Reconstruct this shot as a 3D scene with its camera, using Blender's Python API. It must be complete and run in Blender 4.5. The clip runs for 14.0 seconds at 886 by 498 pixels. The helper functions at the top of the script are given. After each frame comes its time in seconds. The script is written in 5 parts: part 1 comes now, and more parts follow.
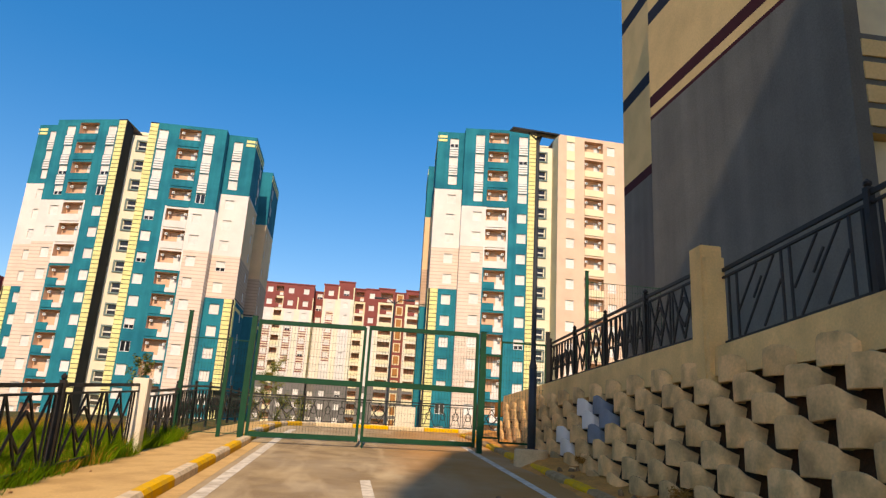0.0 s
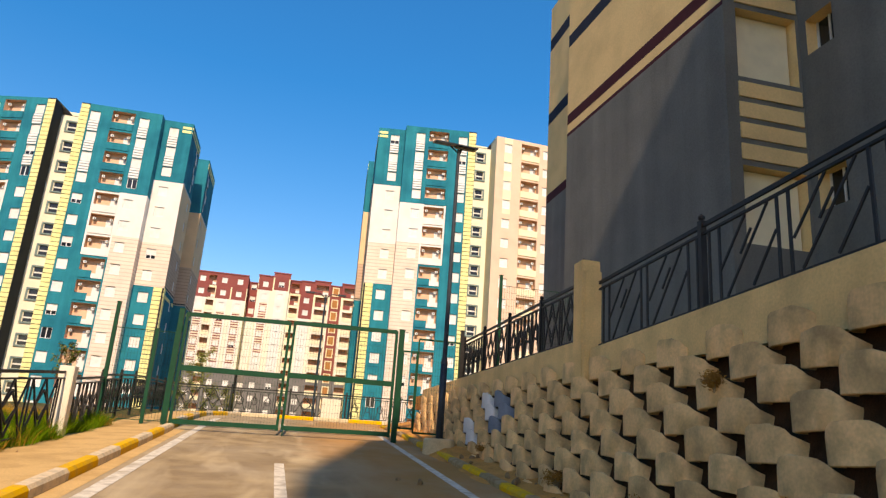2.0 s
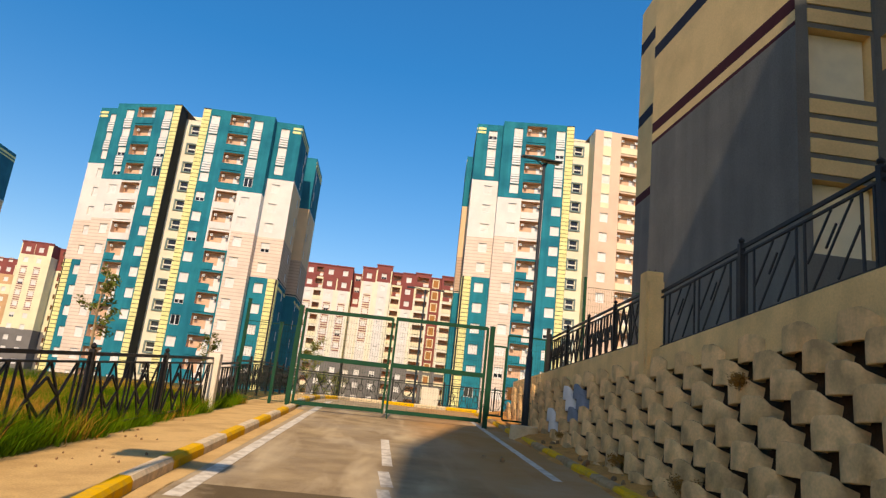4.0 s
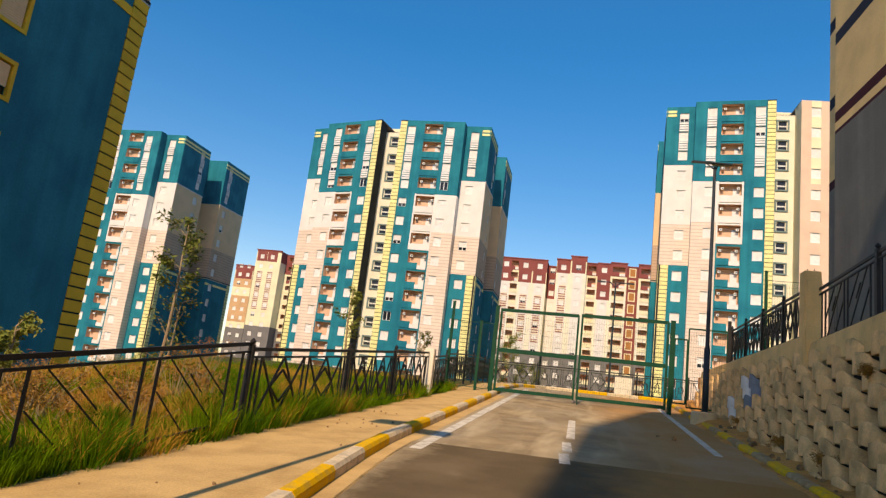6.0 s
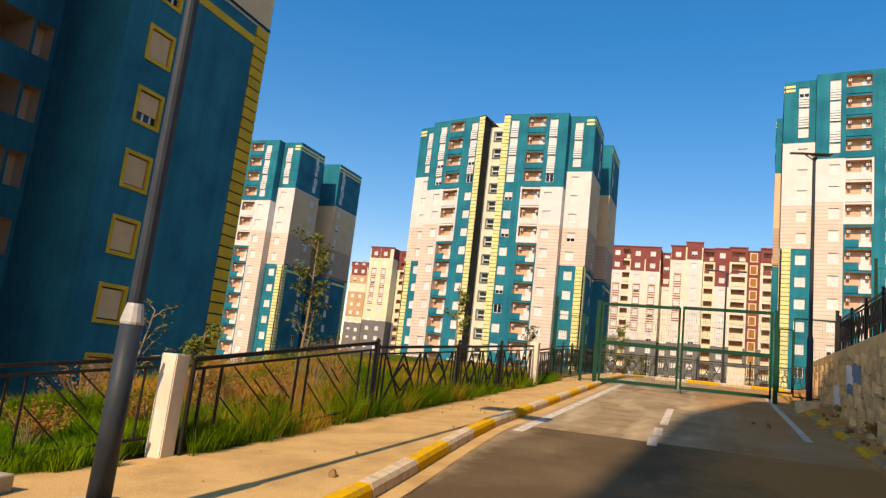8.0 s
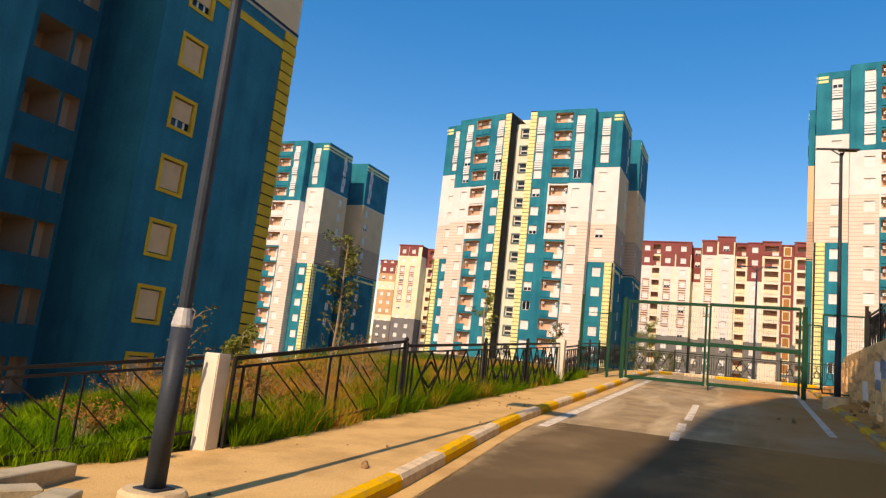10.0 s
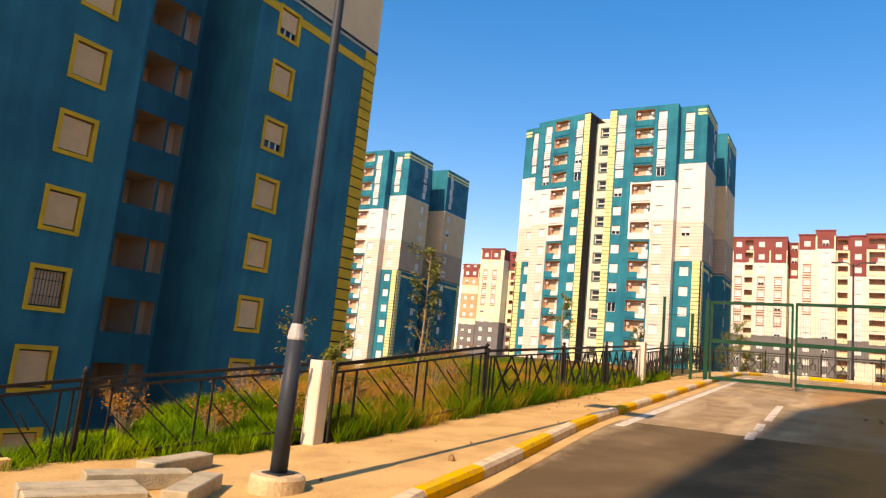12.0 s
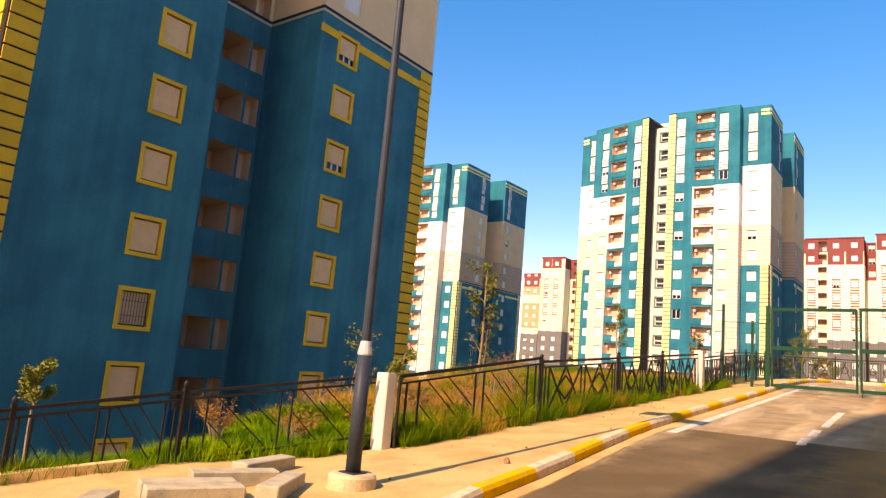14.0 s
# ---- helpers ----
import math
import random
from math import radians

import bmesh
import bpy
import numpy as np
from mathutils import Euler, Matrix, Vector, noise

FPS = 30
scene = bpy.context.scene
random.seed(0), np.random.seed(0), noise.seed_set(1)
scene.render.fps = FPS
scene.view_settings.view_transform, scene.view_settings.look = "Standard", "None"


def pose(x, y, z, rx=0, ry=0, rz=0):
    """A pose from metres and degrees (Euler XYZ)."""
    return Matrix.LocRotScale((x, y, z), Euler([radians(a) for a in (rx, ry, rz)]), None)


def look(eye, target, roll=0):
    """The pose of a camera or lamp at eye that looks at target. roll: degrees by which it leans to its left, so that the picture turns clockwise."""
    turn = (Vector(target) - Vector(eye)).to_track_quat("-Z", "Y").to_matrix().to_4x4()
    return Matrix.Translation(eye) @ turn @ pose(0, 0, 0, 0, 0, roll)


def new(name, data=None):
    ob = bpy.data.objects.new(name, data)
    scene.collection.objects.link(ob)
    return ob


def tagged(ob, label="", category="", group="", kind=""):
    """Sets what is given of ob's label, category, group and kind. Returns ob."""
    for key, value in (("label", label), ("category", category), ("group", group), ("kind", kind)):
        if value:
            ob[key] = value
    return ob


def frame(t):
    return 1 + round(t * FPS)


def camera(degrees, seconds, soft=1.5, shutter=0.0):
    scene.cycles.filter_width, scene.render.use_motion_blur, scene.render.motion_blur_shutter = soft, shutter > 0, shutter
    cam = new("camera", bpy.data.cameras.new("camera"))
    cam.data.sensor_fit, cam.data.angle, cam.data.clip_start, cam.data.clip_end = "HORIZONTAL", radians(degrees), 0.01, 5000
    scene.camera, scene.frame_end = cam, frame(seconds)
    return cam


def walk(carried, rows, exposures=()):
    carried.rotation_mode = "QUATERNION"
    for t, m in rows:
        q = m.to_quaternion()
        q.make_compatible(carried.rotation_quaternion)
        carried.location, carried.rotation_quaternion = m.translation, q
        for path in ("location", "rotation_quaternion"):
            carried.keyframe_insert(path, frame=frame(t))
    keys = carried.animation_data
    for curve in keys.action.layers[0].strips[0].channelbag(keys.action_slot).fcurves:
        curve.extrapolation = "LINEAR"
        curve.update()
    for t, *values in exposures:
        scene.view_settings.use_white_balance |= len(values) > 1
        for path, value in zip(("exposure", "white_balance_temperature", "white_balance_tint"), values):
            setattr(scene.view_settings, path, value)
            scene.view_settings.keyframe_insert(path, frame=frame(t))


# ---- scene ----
cam = camera(65.9, 14.0, soft=1.32)
METRES, EYE, TILT, LEAN, TURN = 10.5, 1.9, 0.0, 0.0, -6.7
ROWS = [
    (0.0, 0.0, 0.0, 0.0, -0.93, 15.71, -3.32),
    (0.5, 0.0036, -0.0122, -0.0012, -1.24, 15.59, -3.46),
    (1.0, 0.0121, -0.0356, -0.002, -2.46, 15.63, -3.68),
    (1.5, 0.0262, -0.0764, -0.005, -4.68, 15.67, -3.94),
    (2.0, 0.0395, -0.1182, -0.0084, -6.37, 15.63, -3.95),
    (4.5, 0.0643, -0.3792, -0.0231, 5.76, 13.66, -6.56),
    (5.0, 0.0834, -0.4554, -0.0273, 10.28, 13.07, -6.72),
    (5.5, 0.1048, -0.5205, -0.0273, 14.63, 12.21, -6.93),
    (6.0, 0.1296, -0.578, -0.0287, 18.26, 11.56, -6.84),
    (6.5, 0.15, -0.6204, -0.0277, 21.23, 10.9, -6.8),
    (7.0, 0.1733, -0.6634, -0.0278, 23.75, 10.51, -6.77),
    (7.5, 0.192, -0.6965, -0.0272, 25.86, 10.16, -6.54),
    (8.0, 0.2098, -0.7243, -0.0258, 27.71, 9.76, -6.45),
    (10.5, 0.2373, -0.7633, -0.0241, 30.7, 9.1, -6.12),
    (11.0, 0.2457, -0.7746, -0.0234, 31.8, 8.82, -5.95),
    (11.5, 0.2666, -0.8009, -0.0221, 33.98, 8.74, -5.79),
    (12.0, 0.294, -0.8351, -0.0212, 37.28, 8.79, -5.64),
    (12.5, 0.3313, -0.8767, -0.0204, 40.4, 9.33, -5.48),
    (13.0, 0.3548, -0.8968, -0.0181, 42.23, 9.42, -4.93),
    (13.5, 0.3605, -0.8996, -0.0174, 42.5, 9.49, -4.84),
    (14.0, 0.3584, -0.8979, -0.0182, 42.53, 9.18, -4.87),
]
walk(cam, [(t, pose(0, 0, EYE, TILT, LEAN, TURN) @ pose(METRES * x, METRES * y, METRES * z, 90 + pitch, roll, yaw)) for t, x, y, z, yaw, pitch, roll in ROWS],
     [(0.0, 0.35, 9000, 21), (2.0, 0.52, 9000, 21), (5.0, 0.24, 9000, 19), (8.0, 0.32, 9200, 21), (11.0, 0.46, 9600, 26), (12.5, 0.80, 10200, 30), (14.0, 0.98, 10700, 34)])

# ---- light ----
SUN_WAY = Vector((0.07, 1.0, -0.84)).normalized()
world = bpy.data.worlds.new("world")
scene.world = world
world.use_nodes = True
wn = world.node_tree
sky = wn.nodes.new("ShaderNodeTexSky")
sky.sky_type, sky.sun_disc = "NISHITA", False
sky.sun_elevation = math.asin(-SUN_WAY.z)
sky.sun_rotation = math.atan2(-SUN_WAY.x, -SUN_WAY.y)
sky.air_density, sky.dust_density, sky.ozone_density = 1.0, 0.6, 3.0
sky.altitude = 200
rich = wn.nodes.new("ShaderNodeHueSaturation")
even = wn.nodes.new("ShaderNodeGamma")
even.inputs["Gamma"].default_value = 0.75
rich.inputs["Saturation"].default_value = 1.71
rich.inputs["Hue"].default_value = 0.508
rich.inputs["Value"].default_value = 1.64
wn.nodes["Background"].inputs[1].default_value = 0.15
wn.links.new(sky.outputs[0], even.inputs["Color"])
wn.links.new(even.outputs[0], rich.inputs["Color"])
wn.links.new(rich.outputs[0], wn.nodes["Background"].inputs[0])
sun_data = bpy.data.lights.new("sun", "SUN")
sun_data.energy, sun_data.angle, sun_data.color = 3.45, radians(0.5), (1.0, 0.93, 0.82)
sun = new("sun", sun_data)
sun.matrix_world = look((0, -60, 60), Vector((0, -60, 60)) + SUN_WAY)


# ---- materials ----
MATS = {}


def mat(name, colour, rough=0.85, vary=0.12, scale=3.0, bump=0.1, fine=60.0, metal=0.0, second=None, amount=0.5, spec=0.12, island=0.0, streak=0.0):
    """Painted or mineral surface: two scales of variation, a second colour in patches, fine relief."""
    m = bpy.data.materials.new(name)
    m.use_nodes = True
    nt = m.node_tree
    N, L = nt.nodes, nt.links
    b = N["Principled BSDF"]
    b.inputs["Roughness"].default_value, b.inputs["Metallic"].default_value = rough, metal
    b.inputs["Specular IOR Level"].default_value = spec
    geo = N.new("ShaderNodeNewGeometry")
    big, small = N.new("ShaderNodeTexNoise"), N.new("ShaderNodeTexNoise")
    big.inputs["Scale"].default_value, big.inputs["Detail"].default_value = scale, 6
    small.inputs["Scale"].default_value, small.inputs["Detail"].default_value = fine, 3
    L.new(geo.outputs["Position"], big.inputs["Vector"])
    L.new(geo.outputs["Position"], small.inputs["Vector"])
    base = N.new("ShaderNodeMixRGB")
    c = colour
    d = second if second else tuple(v * (1 - vary * 2.2) for v in c)
    base.inputs[1].default_value, base.inputs[2].default_value = (*c, 1), (*d, 1)
    ramp = N.new("ShaderNodeMapRange")
    ramp.inputs[1].default_value, ramp.inputs[2].default_value = 0.42, 0.42 + 0.4 * (1.2 - amount)
    L.new(big.outputs["Fac"], ramp.inputs[0])
    L.new(ramp.outputs[0], base.inputs[0])
    hsv = N.new("ShaderNodeHueSaturation")
    val = N.new("ShaderNodeMapRange")
    val.inputs[1].default_value, val.inputs[2].default_value = 0.25, 0.75
    val.inputs[3].default_value, val.inputs[4].default_value = 1 - vary, 1 + vary
    L.new(small.outputs["Fac"], val.inputs[0])
    L.new(base.outputs[0], hsv.inputs["Color"])
    if island:
        info, mul, rng = N.new("ShaderNodeObjectInfo"), N.new("ShaderNodeMath"), N.new("ShaderNodeMapRange")
        mul.operation = "MULTIPLY"
        rng.inputs[3].default_value, rng.inputs[4].default_value = 1 - island, 1 + island
        L.new(info.outputs["Random"], rng.inputs[0])
        L.new(rng.outputs[0], mul.inputs[0])
        L.new(val.outputs[0], mul.inputs[1])
        L.new(mul.outputs[0], hsv.inputs["Value"])
    else:
        L.new(val.outputs[0], hsv.inputs["Value"])
    out = hsv.outputs[0]
    if streak:
        mp, run, rng2, lift = N.new("ShaderNodeMapping"), N.new("ShaderNodeTexNoise"), N.new("ShaderNodeMapRange"), N.new("ShaderNodeHueSaturation")
        mp.inputs["Scale"].default_value = (1.6, 1.6, 0.10)
        run.inputs["Scale"].default_value, run.inputs["Detail"].default_value = 1.0, 5
        rng2.inputs[1].default_value, rng2.inputs[2].default_value = 0.35, 0.70
        rng2.inputs[3].default_value, rng2.inputs[4].default_value = 1 - streak, 1 + streak
        L.new(geo.outputs["Position"], mp.inputs["Vector"])
        L.new(mp.outputs[0], run.inputs["Vector"])
        L.new(run.outputs["Fac"], rng2.inputs[0])
        L.new(rng2.outputs[0], lift.inputs["Value"])
        L.new(out, lift.inputs["Color"])
        out = lift.outputs[0]
    L.new(out, b.inputs["Base Color"])
    if bump:
        bp = N.new("ShaderNodeBump")
        bp.inputs["Strength"].default_value, bp.inputs["Distance"].default_value = bump, 0.02
        L.new(small.outputs["Fac"], bp.inputs["Height"])
        L.new(bp.outputs[0], b.inputs["Normal"])
    MATS[name] = m
    return m


def striped(name, colour, line, pitch, width):
    """Render with thin level grooves every pitch metres."""
    m = mat(name, colour, vary=0.06, scale=0.5, bump=0.05, fine=8)
    nt = m.node_tree
    N, L = nt.nodes, nt.links
    geo, sep, mod, less, mix = (N.new(k) for k in ("ShaderNodeNewGeometry", "ShaderNodeSeparateXYZ", "ShaderNodeMath", "ShaderNodeMath", "ShaderNodeMixRGB"))
    mod.operation, mod.inputs[1].default_value = "FLOORED_MODULO", pitch
    less.operation, less.inputs[1].default_value = "LESS_THAN", width
    L.new(geo.outputs["Position"], sep.inputs[0])
    L.new(sep.outputs[2], mod.inputs[0])
    L.new(mod.outputs[0], less.inputs[0])
    b = N["Principled BSDF"]
    src = b.inputs["Base Color"].links[0].from_socket
    L.new(less.outputs[0], mix.inputs[0])
    L.new(src, mix.inputs[1])
    mix.inputs[2].default_value = (*line, 1)
    L.new(mix.outputs[0], b.inputs["Base Color"])
    return m


TEAL = mat("teal_render", (0.004, 0.200, 0.255), vary=0.10, scale=0.34, bump=0.06, fine=14, second=(0.003, 0.150, 0.208), amount=0.7, streak=0.10, spec=0.02)
WING = mat("pale_sand_render", (0.72, 0.52, 0.385), vary=0.05, scale=0.4, bump=0.05, fine=12)
WHITE = mat("white_render", (0.75, 0.72, 0.67), vary=0.05, scale=0.4, bump=0.05, fine=12)
CREAM = mat("cream_render", (0.79, 0.73, 0.49), vary=0.05, scale=0.4, bump=0.05, fine=12)
PINKISH = mat("beige_render", (0.84, 0.56, 0.33), vary=0.05, scale=0.4, bump=0.05, fine=12)
STRIPE = striped("grooved_pink_render", (0.75, 0.62, 0.51), (0.57, 0.43, 0.34), 0.51, 0.10)
# shaded copy of the grooved render, for walls turned from the sun
SHADESTRIPE = striped("grooved_pink_render_shaded", (0.60, 0.41, 0.29), (0.43, 0.28, 0.19), 0.51, 0.10)
AMBER = mat("amber_paint", (0.86, 0.47, 0.05), vary=0.06, scale=1.2, bump=0.05, fine=20, island=0.06)
YELLOW = mat("yellow_paint", (0.80, 0.74, 0.34), vary=0.06, scale=1.2, bump=0.05, fine=20, island=0.06)
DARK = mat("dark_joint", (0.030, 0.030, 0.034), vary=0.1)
REVEAL = mat("balcony_render", (0.72, 0.46, 0.31), vary=0.06, scale=0.8)
SHUTTER = mat("white_roller_shutter", (0.78, 0.76, 0.72), rough=0.6, vary=0.04, scale=2, island=0.06)
BSHUT = mat("beige_roller_shutter", (0.90, 0.55, 0.30), rough=0.6, vary=0.04, scale=2, island=0.05)
FRAMEW = mat("white_window_frame", (0.72, 0.72, 0.70), rough=0.5, vary=0.03)
GREYF = mat("grey_window_surround", (0.17, 0.25, 0.25), rough=0.7, vary=0.06)
ROOF = mat("roof_screed", (0.35, 0.32, 0.29), vary=0.1)
MAROON = mat("maroon_render", (0.28, 0.080, 0.070), vary=0.08, scale=0.4)
ORANGE = mat("ochre_render", (0.45, 0.20, 0.07), vary=0.08, scale=0.4)
GREYB = mat("grey_base_render", (0.19, 0.18, 0.17), vary=0.08, scale=0.4)
SLATE = mat("slate_blue_render", (0.160, 0.160, 0.144), streak=0.12, vary=0.12, scale=0.7, bump=0.35, fine=25, second=(0.195, 0.193, 0.170))
SHUTC = mat("pale_roller_shutter", (0.86, 0.76, 0.52), rough=0.6, vary=0.05, scale=2)
SAND = mat("sand_render", (0.90, 0.62, 0.29), vary=0.07, scale=0.8, bump=0.35, fine=18)
PLUM = mat("plum_band", (0.075, 0.022, 0.026), vary=0.08)
NAVY = mat("navy_band", (0.030, 0.036, 0.055), vary=0.08)
ASPHALT = mat("dusty_asphalt", (0.29, 0.205, 0.115), rough=0.9, vary=0.20, scale=1.3, bump=0.6, fine=70, second=(0.44, 0.32, 0.175), amount=0.5, spec=0.04)
NEWTAR = mat("newer_asphalt", (0.135, 0.094, 0.050), rough=0.88, vary=0.20, scale=0.8, bump=0.6, fine=90, second=(0.20, 0.14, 0.078), amount=0.5, spec=0.04)


def soiled(m, dust):
    """Brown soil washed over the road from the verge and dust along the kerb, in ragged patches."""
    nt = m.node_tree
    N, L = nt.nodes, nt.links
    b = N["Principled BSDF"]
    geo, sep = N.new("ShaderNodeNewGeometry"), N.new("ShaderNodeSeparateXYZ")
    L.new(geo.outputs["Position"], sep.inputs[0])
    for lo, hi, colour, size, reach in ((-0.4, 3.0, (0.50, 0.235, 0.068), 0.9, 1.12), (-1.2, -2.4, (0.48, 0.36, 0.21), 2.2, 1.0), (-90.0, 90.0, (0.50, 0.41, 0.28), 0.45, dust)):
        near, ns, add, cut, mix = N.new("ShaderNodeMapRange"), N.new("ShaderNodeTexNoise"), N.new("ShaderNodeMath"), N.new("ShaderNodeMapRange"), N.new("ShaderNodeMixRGB")
        near.inputs[1].default_value, near.inputs[2].default_value = lo, hi
        near.inputs[4].default_value = reach
        L.new(sep.outputs[0], near.inputs[0])
        ns.inputs["Scale"].default_value, ns.inputs["Detail"].default_value, ns.inputs["Roughness"].default_value = size, 9, 0.65
        L.new(geo.outputs["Position"], ns.inputs["Vector"])
        add.operation = "ADD"
        L.new(near.outputs[0], add.inputs[0])
        L.new(ns.outputs["Fac"], add.inputs[1])
        cut.inputs[1].default_value, cut.inputs[2].default_value = 0.85, 1.35
        cut.inputs[4].default_value = 0.85
        L.new(add.outputs[0], cut.inputs[0])
        L.new(cut.outputs[0], mix.inputs[0])
        src = b.inputs["Base Color"].links[0].from_socket
        L.new(src, mix.inputs[1])
        mix.inputs[2].default_value = (*colour, 1)
        L.new(mix.outputs[0], b.inputs["Base Color"])


def tracked(m, colour):
    """Pale dried-mud wheel tracks drawn out along the road."""
    N, L = m.node_tree.nodes, m.node_tree.links
    b = N["Principled BSDF"]
    geo, mp, ns, cut, mix = (N.new("ShaderNode" + k) for k in ("NewGeometry", "Mapping", "TexNoise", "MapRange", "MixRGB"))
    mp.inputs["Scale"].default_value = (1.7, 0.30, 1.0)
    mp.inputs["Rotation"].default_value = (0, 0, 0.35)
    ns.inputs["Scale"].default_value, ns.inputs["Detail"].default_value, ns.inputs["Distortion"].default_value = 0.9, 10, 0.45
    cut.inputs[1].default_value, cut.inputs[2].default_value, cut.inputs[4].default_value = 0.50, 0.68, 0.65
    mix.inputs[2].default_value = (*colour, 1)
    L.new(geo.outputs["Position"], mp.inputs["Vector"])
    L.new(mp.outputs[0], ns.inputs["Vector"])
    L.new(ns.outputs["Fac"], cut.inputs[0])
    L.new(cut.outputs[0], mix.inputs[0])
    L.new(b.inputs["Base Color"].links[0].from_socket, mix.inputs[1])
    L.new(mix.outputs[0], b.inputs["Base Color"])


tracked(ASPHALT, (0.62, 0.48, 0.29))
soiled(ASPHALT, 0.80)
soiled(NEWTAR, 0.5)
MUD = mat("dried_mud", (0.30, 0.18, 0.09), rough=0.95, vary=0.2, scale=4, bump=0.6, fine=40)
WIRE = mat("dark_green_wire", (0.010, 0.060, 0.035), rough=0.5, vary=0.05)
LEAF = mat("olive_leaf", (0.135, 0.16, 0.028), rough=0.6, vary=0.25, scale=3, bump=0, second=(0.14, 0.13, 0.035))
BARK = mat("grey_bark", (0.36, 0.26, 0.15), vary=0.2, scale=6, bump=0.5)
BLADE = mat("green_grass", (0.050, 0.125, 0.006), rough=0.7, vary=0.3, scale=1.6, bump=0, second=(0.155, 0.24, 0.010), spec=0.02)
RUST = mat("rusty_seed_heads", (0.37, 0.175, 0.036), rough=0.8, vary=0.25, scale=4, bump=0, second=(0.30, 0.14, 0.035))
PALELEAF = mat("yellow_green_leaf", (0.17, 0.20, 0.035), rough=0.6, vary=0.25, scale=6, bump=0, second=(0.24, 0.21, 0.05))
FRESH = mat("fresh_green_grass", (0.075, 0.18, 0.008), rough=0.7, vary=0.3, scale=1.6, bump=0, second=(0.24, 0.37, 0.015), spec=0.02)
COREM = mat("pale_cream_render", (0.79, 0.75, 0.60), vary=0.05, scale=0.4, bump=0.05, fine=12)
# tone of side walls in shade, laid on as a wall colour
TANSHADE = mat("shaded_side_tan", (0.60, 0.37, 0.20), vary=0.08, scale=0.4)
STRAW = mat("dry_grass", (0.47, 0.26, 0.042), rough=0.8, vary=0.2, scale=1.1, bump=0, second=(0.34, 0.15, 0.028), spec=0.02)
PAVING = mat("screed_pavement", (0.64, 0.41, 0.17), vary=0.15, scale=1.5, bump=0.4, fine=45, second=(0.50, 0.31, 0.125), amount=0.6, spec=0.03)
SOIL = mat("bare_soil", (0.64, 0.28, 0.065), second=(0.42, 0.17, 0.042), vary=0.22, scale=2.0, bump=0.6, fine=30)
GRASSG = mat("grass_ground", (0.055, 0.065, 0.014), vary=0.25, scale=0.8, bump=0.5, fine=20, second=(0.15, 0.09, 0.028))
KSTONE = mat("loose_kerb_concrete", (0.46, 0.40, 0.27), vary=0.12, scale=5, bump=0.4, fine=50, island=0.08)
LINE = mat("road_marking_paint", (0.70, 0.63, 0.50), vary=0.10, scale=6, second=(0.42, 0.35, 0.25), amount=0.5)
KERBY = mat("yellow_kerb_paint", (0.80, 0.43, 0.006), vary=0.12, scale=7, bump=0.3, second=(0.55, 0.33, 0.06), amount=0.3)
KERBW = mat("white_kerb_paint", (0.72, 0.56, 0.35), vary=0.12, scale=7, bump=0.3, second=(0.45, 0.36, 0.25), amount=0.4)
DIRTK = mat("soil_stained_kerb", (0.46, 0.30, 0.15), vary=0.15, scale=6, bump=0.3, second=(0.34, 0.20, 0.09), amount=0.6)
CONCRETE = mat("grey_concrete", (0.44, 0.36, 0.26), vary=0.12, scale=3, bump=0.3)
PLASTER = mat("cream_plaster", (0.90, 0.58, 0.245), streak=0.10, vary=0.10, scale=1.4, bump=0.3, fine=35, second=(0.66, 0.43, 0.19), amount=0.3)
POSTW = mat("white_washed_post", (0.78, 0.70, 0.56), vary=0.08, scale=2, bump=0.25)
IRON = mat("black_brown_iron", (0.022, 0.020, 0.019), rough=0.5, vary=0.15, scale=5, spec=0.22)
LAMPM = mat("dark_grey_lamp_paint", (0.036, 0.048, 0.062), rough=0.5, vary=0.12, scale=4, spec=0.22)
GATEM = mat("green_gate_paint", (0.002, 0.055, 0.026), rough=0.5, vary=0.1, scale=3, spec=0.18)
BLOCK = mat("planter_block_concrete", (0.88, 0.55, 0.255), vary=0.12, scale=2.6, bump=0.25, fine=30, second=(0.50, 0.32, 0.15), amount=0.6, island=0.12)
BLUISH = mat("blue_grey_paint", (0.22, 0.27, 0.33), vary=0.1, scale=3, bump=0.4)
COLLARM = mat("pale_cast_collar", (0.52, 0.52, 0.50), rough=0.45, vary=0.1, scale=8, spec=0.4)
FOOTC = mat("pale_footing_concrete", (0.66, 0.50, 0.29), vary=0.14, scale=4, bump=0.5, fine=40, second=(0.50, 0.37, 0.22))
# charcoal of the dark band lines; also puts shade into a core wall
LINESHADE = mat("charcoal_line_and_shade", (0.030, 0.036, 0.040), vary=0.1, scale=0.5)
PALELINE = mat("pale_grey_line", (0.46, 0.44, 0.36), vary=0.06)
HOLE = mat("red_earth_fill", (0.085, 0.038, 0.018), vary=0.25, scale=4, bump=0.6)


def glass_mat():
    m = bpy.data.materials.new("window_glass")
    m.use_nodes = True
    b = m.node_tree.nodes["Principled BSDF"]
    b.inputs["Base Color"].default_value = (0.015, 0.018, 0.022, 1)
    b.inputs["Roughness"].default_value = 0.08
    return m


GLASS = glass_mat()


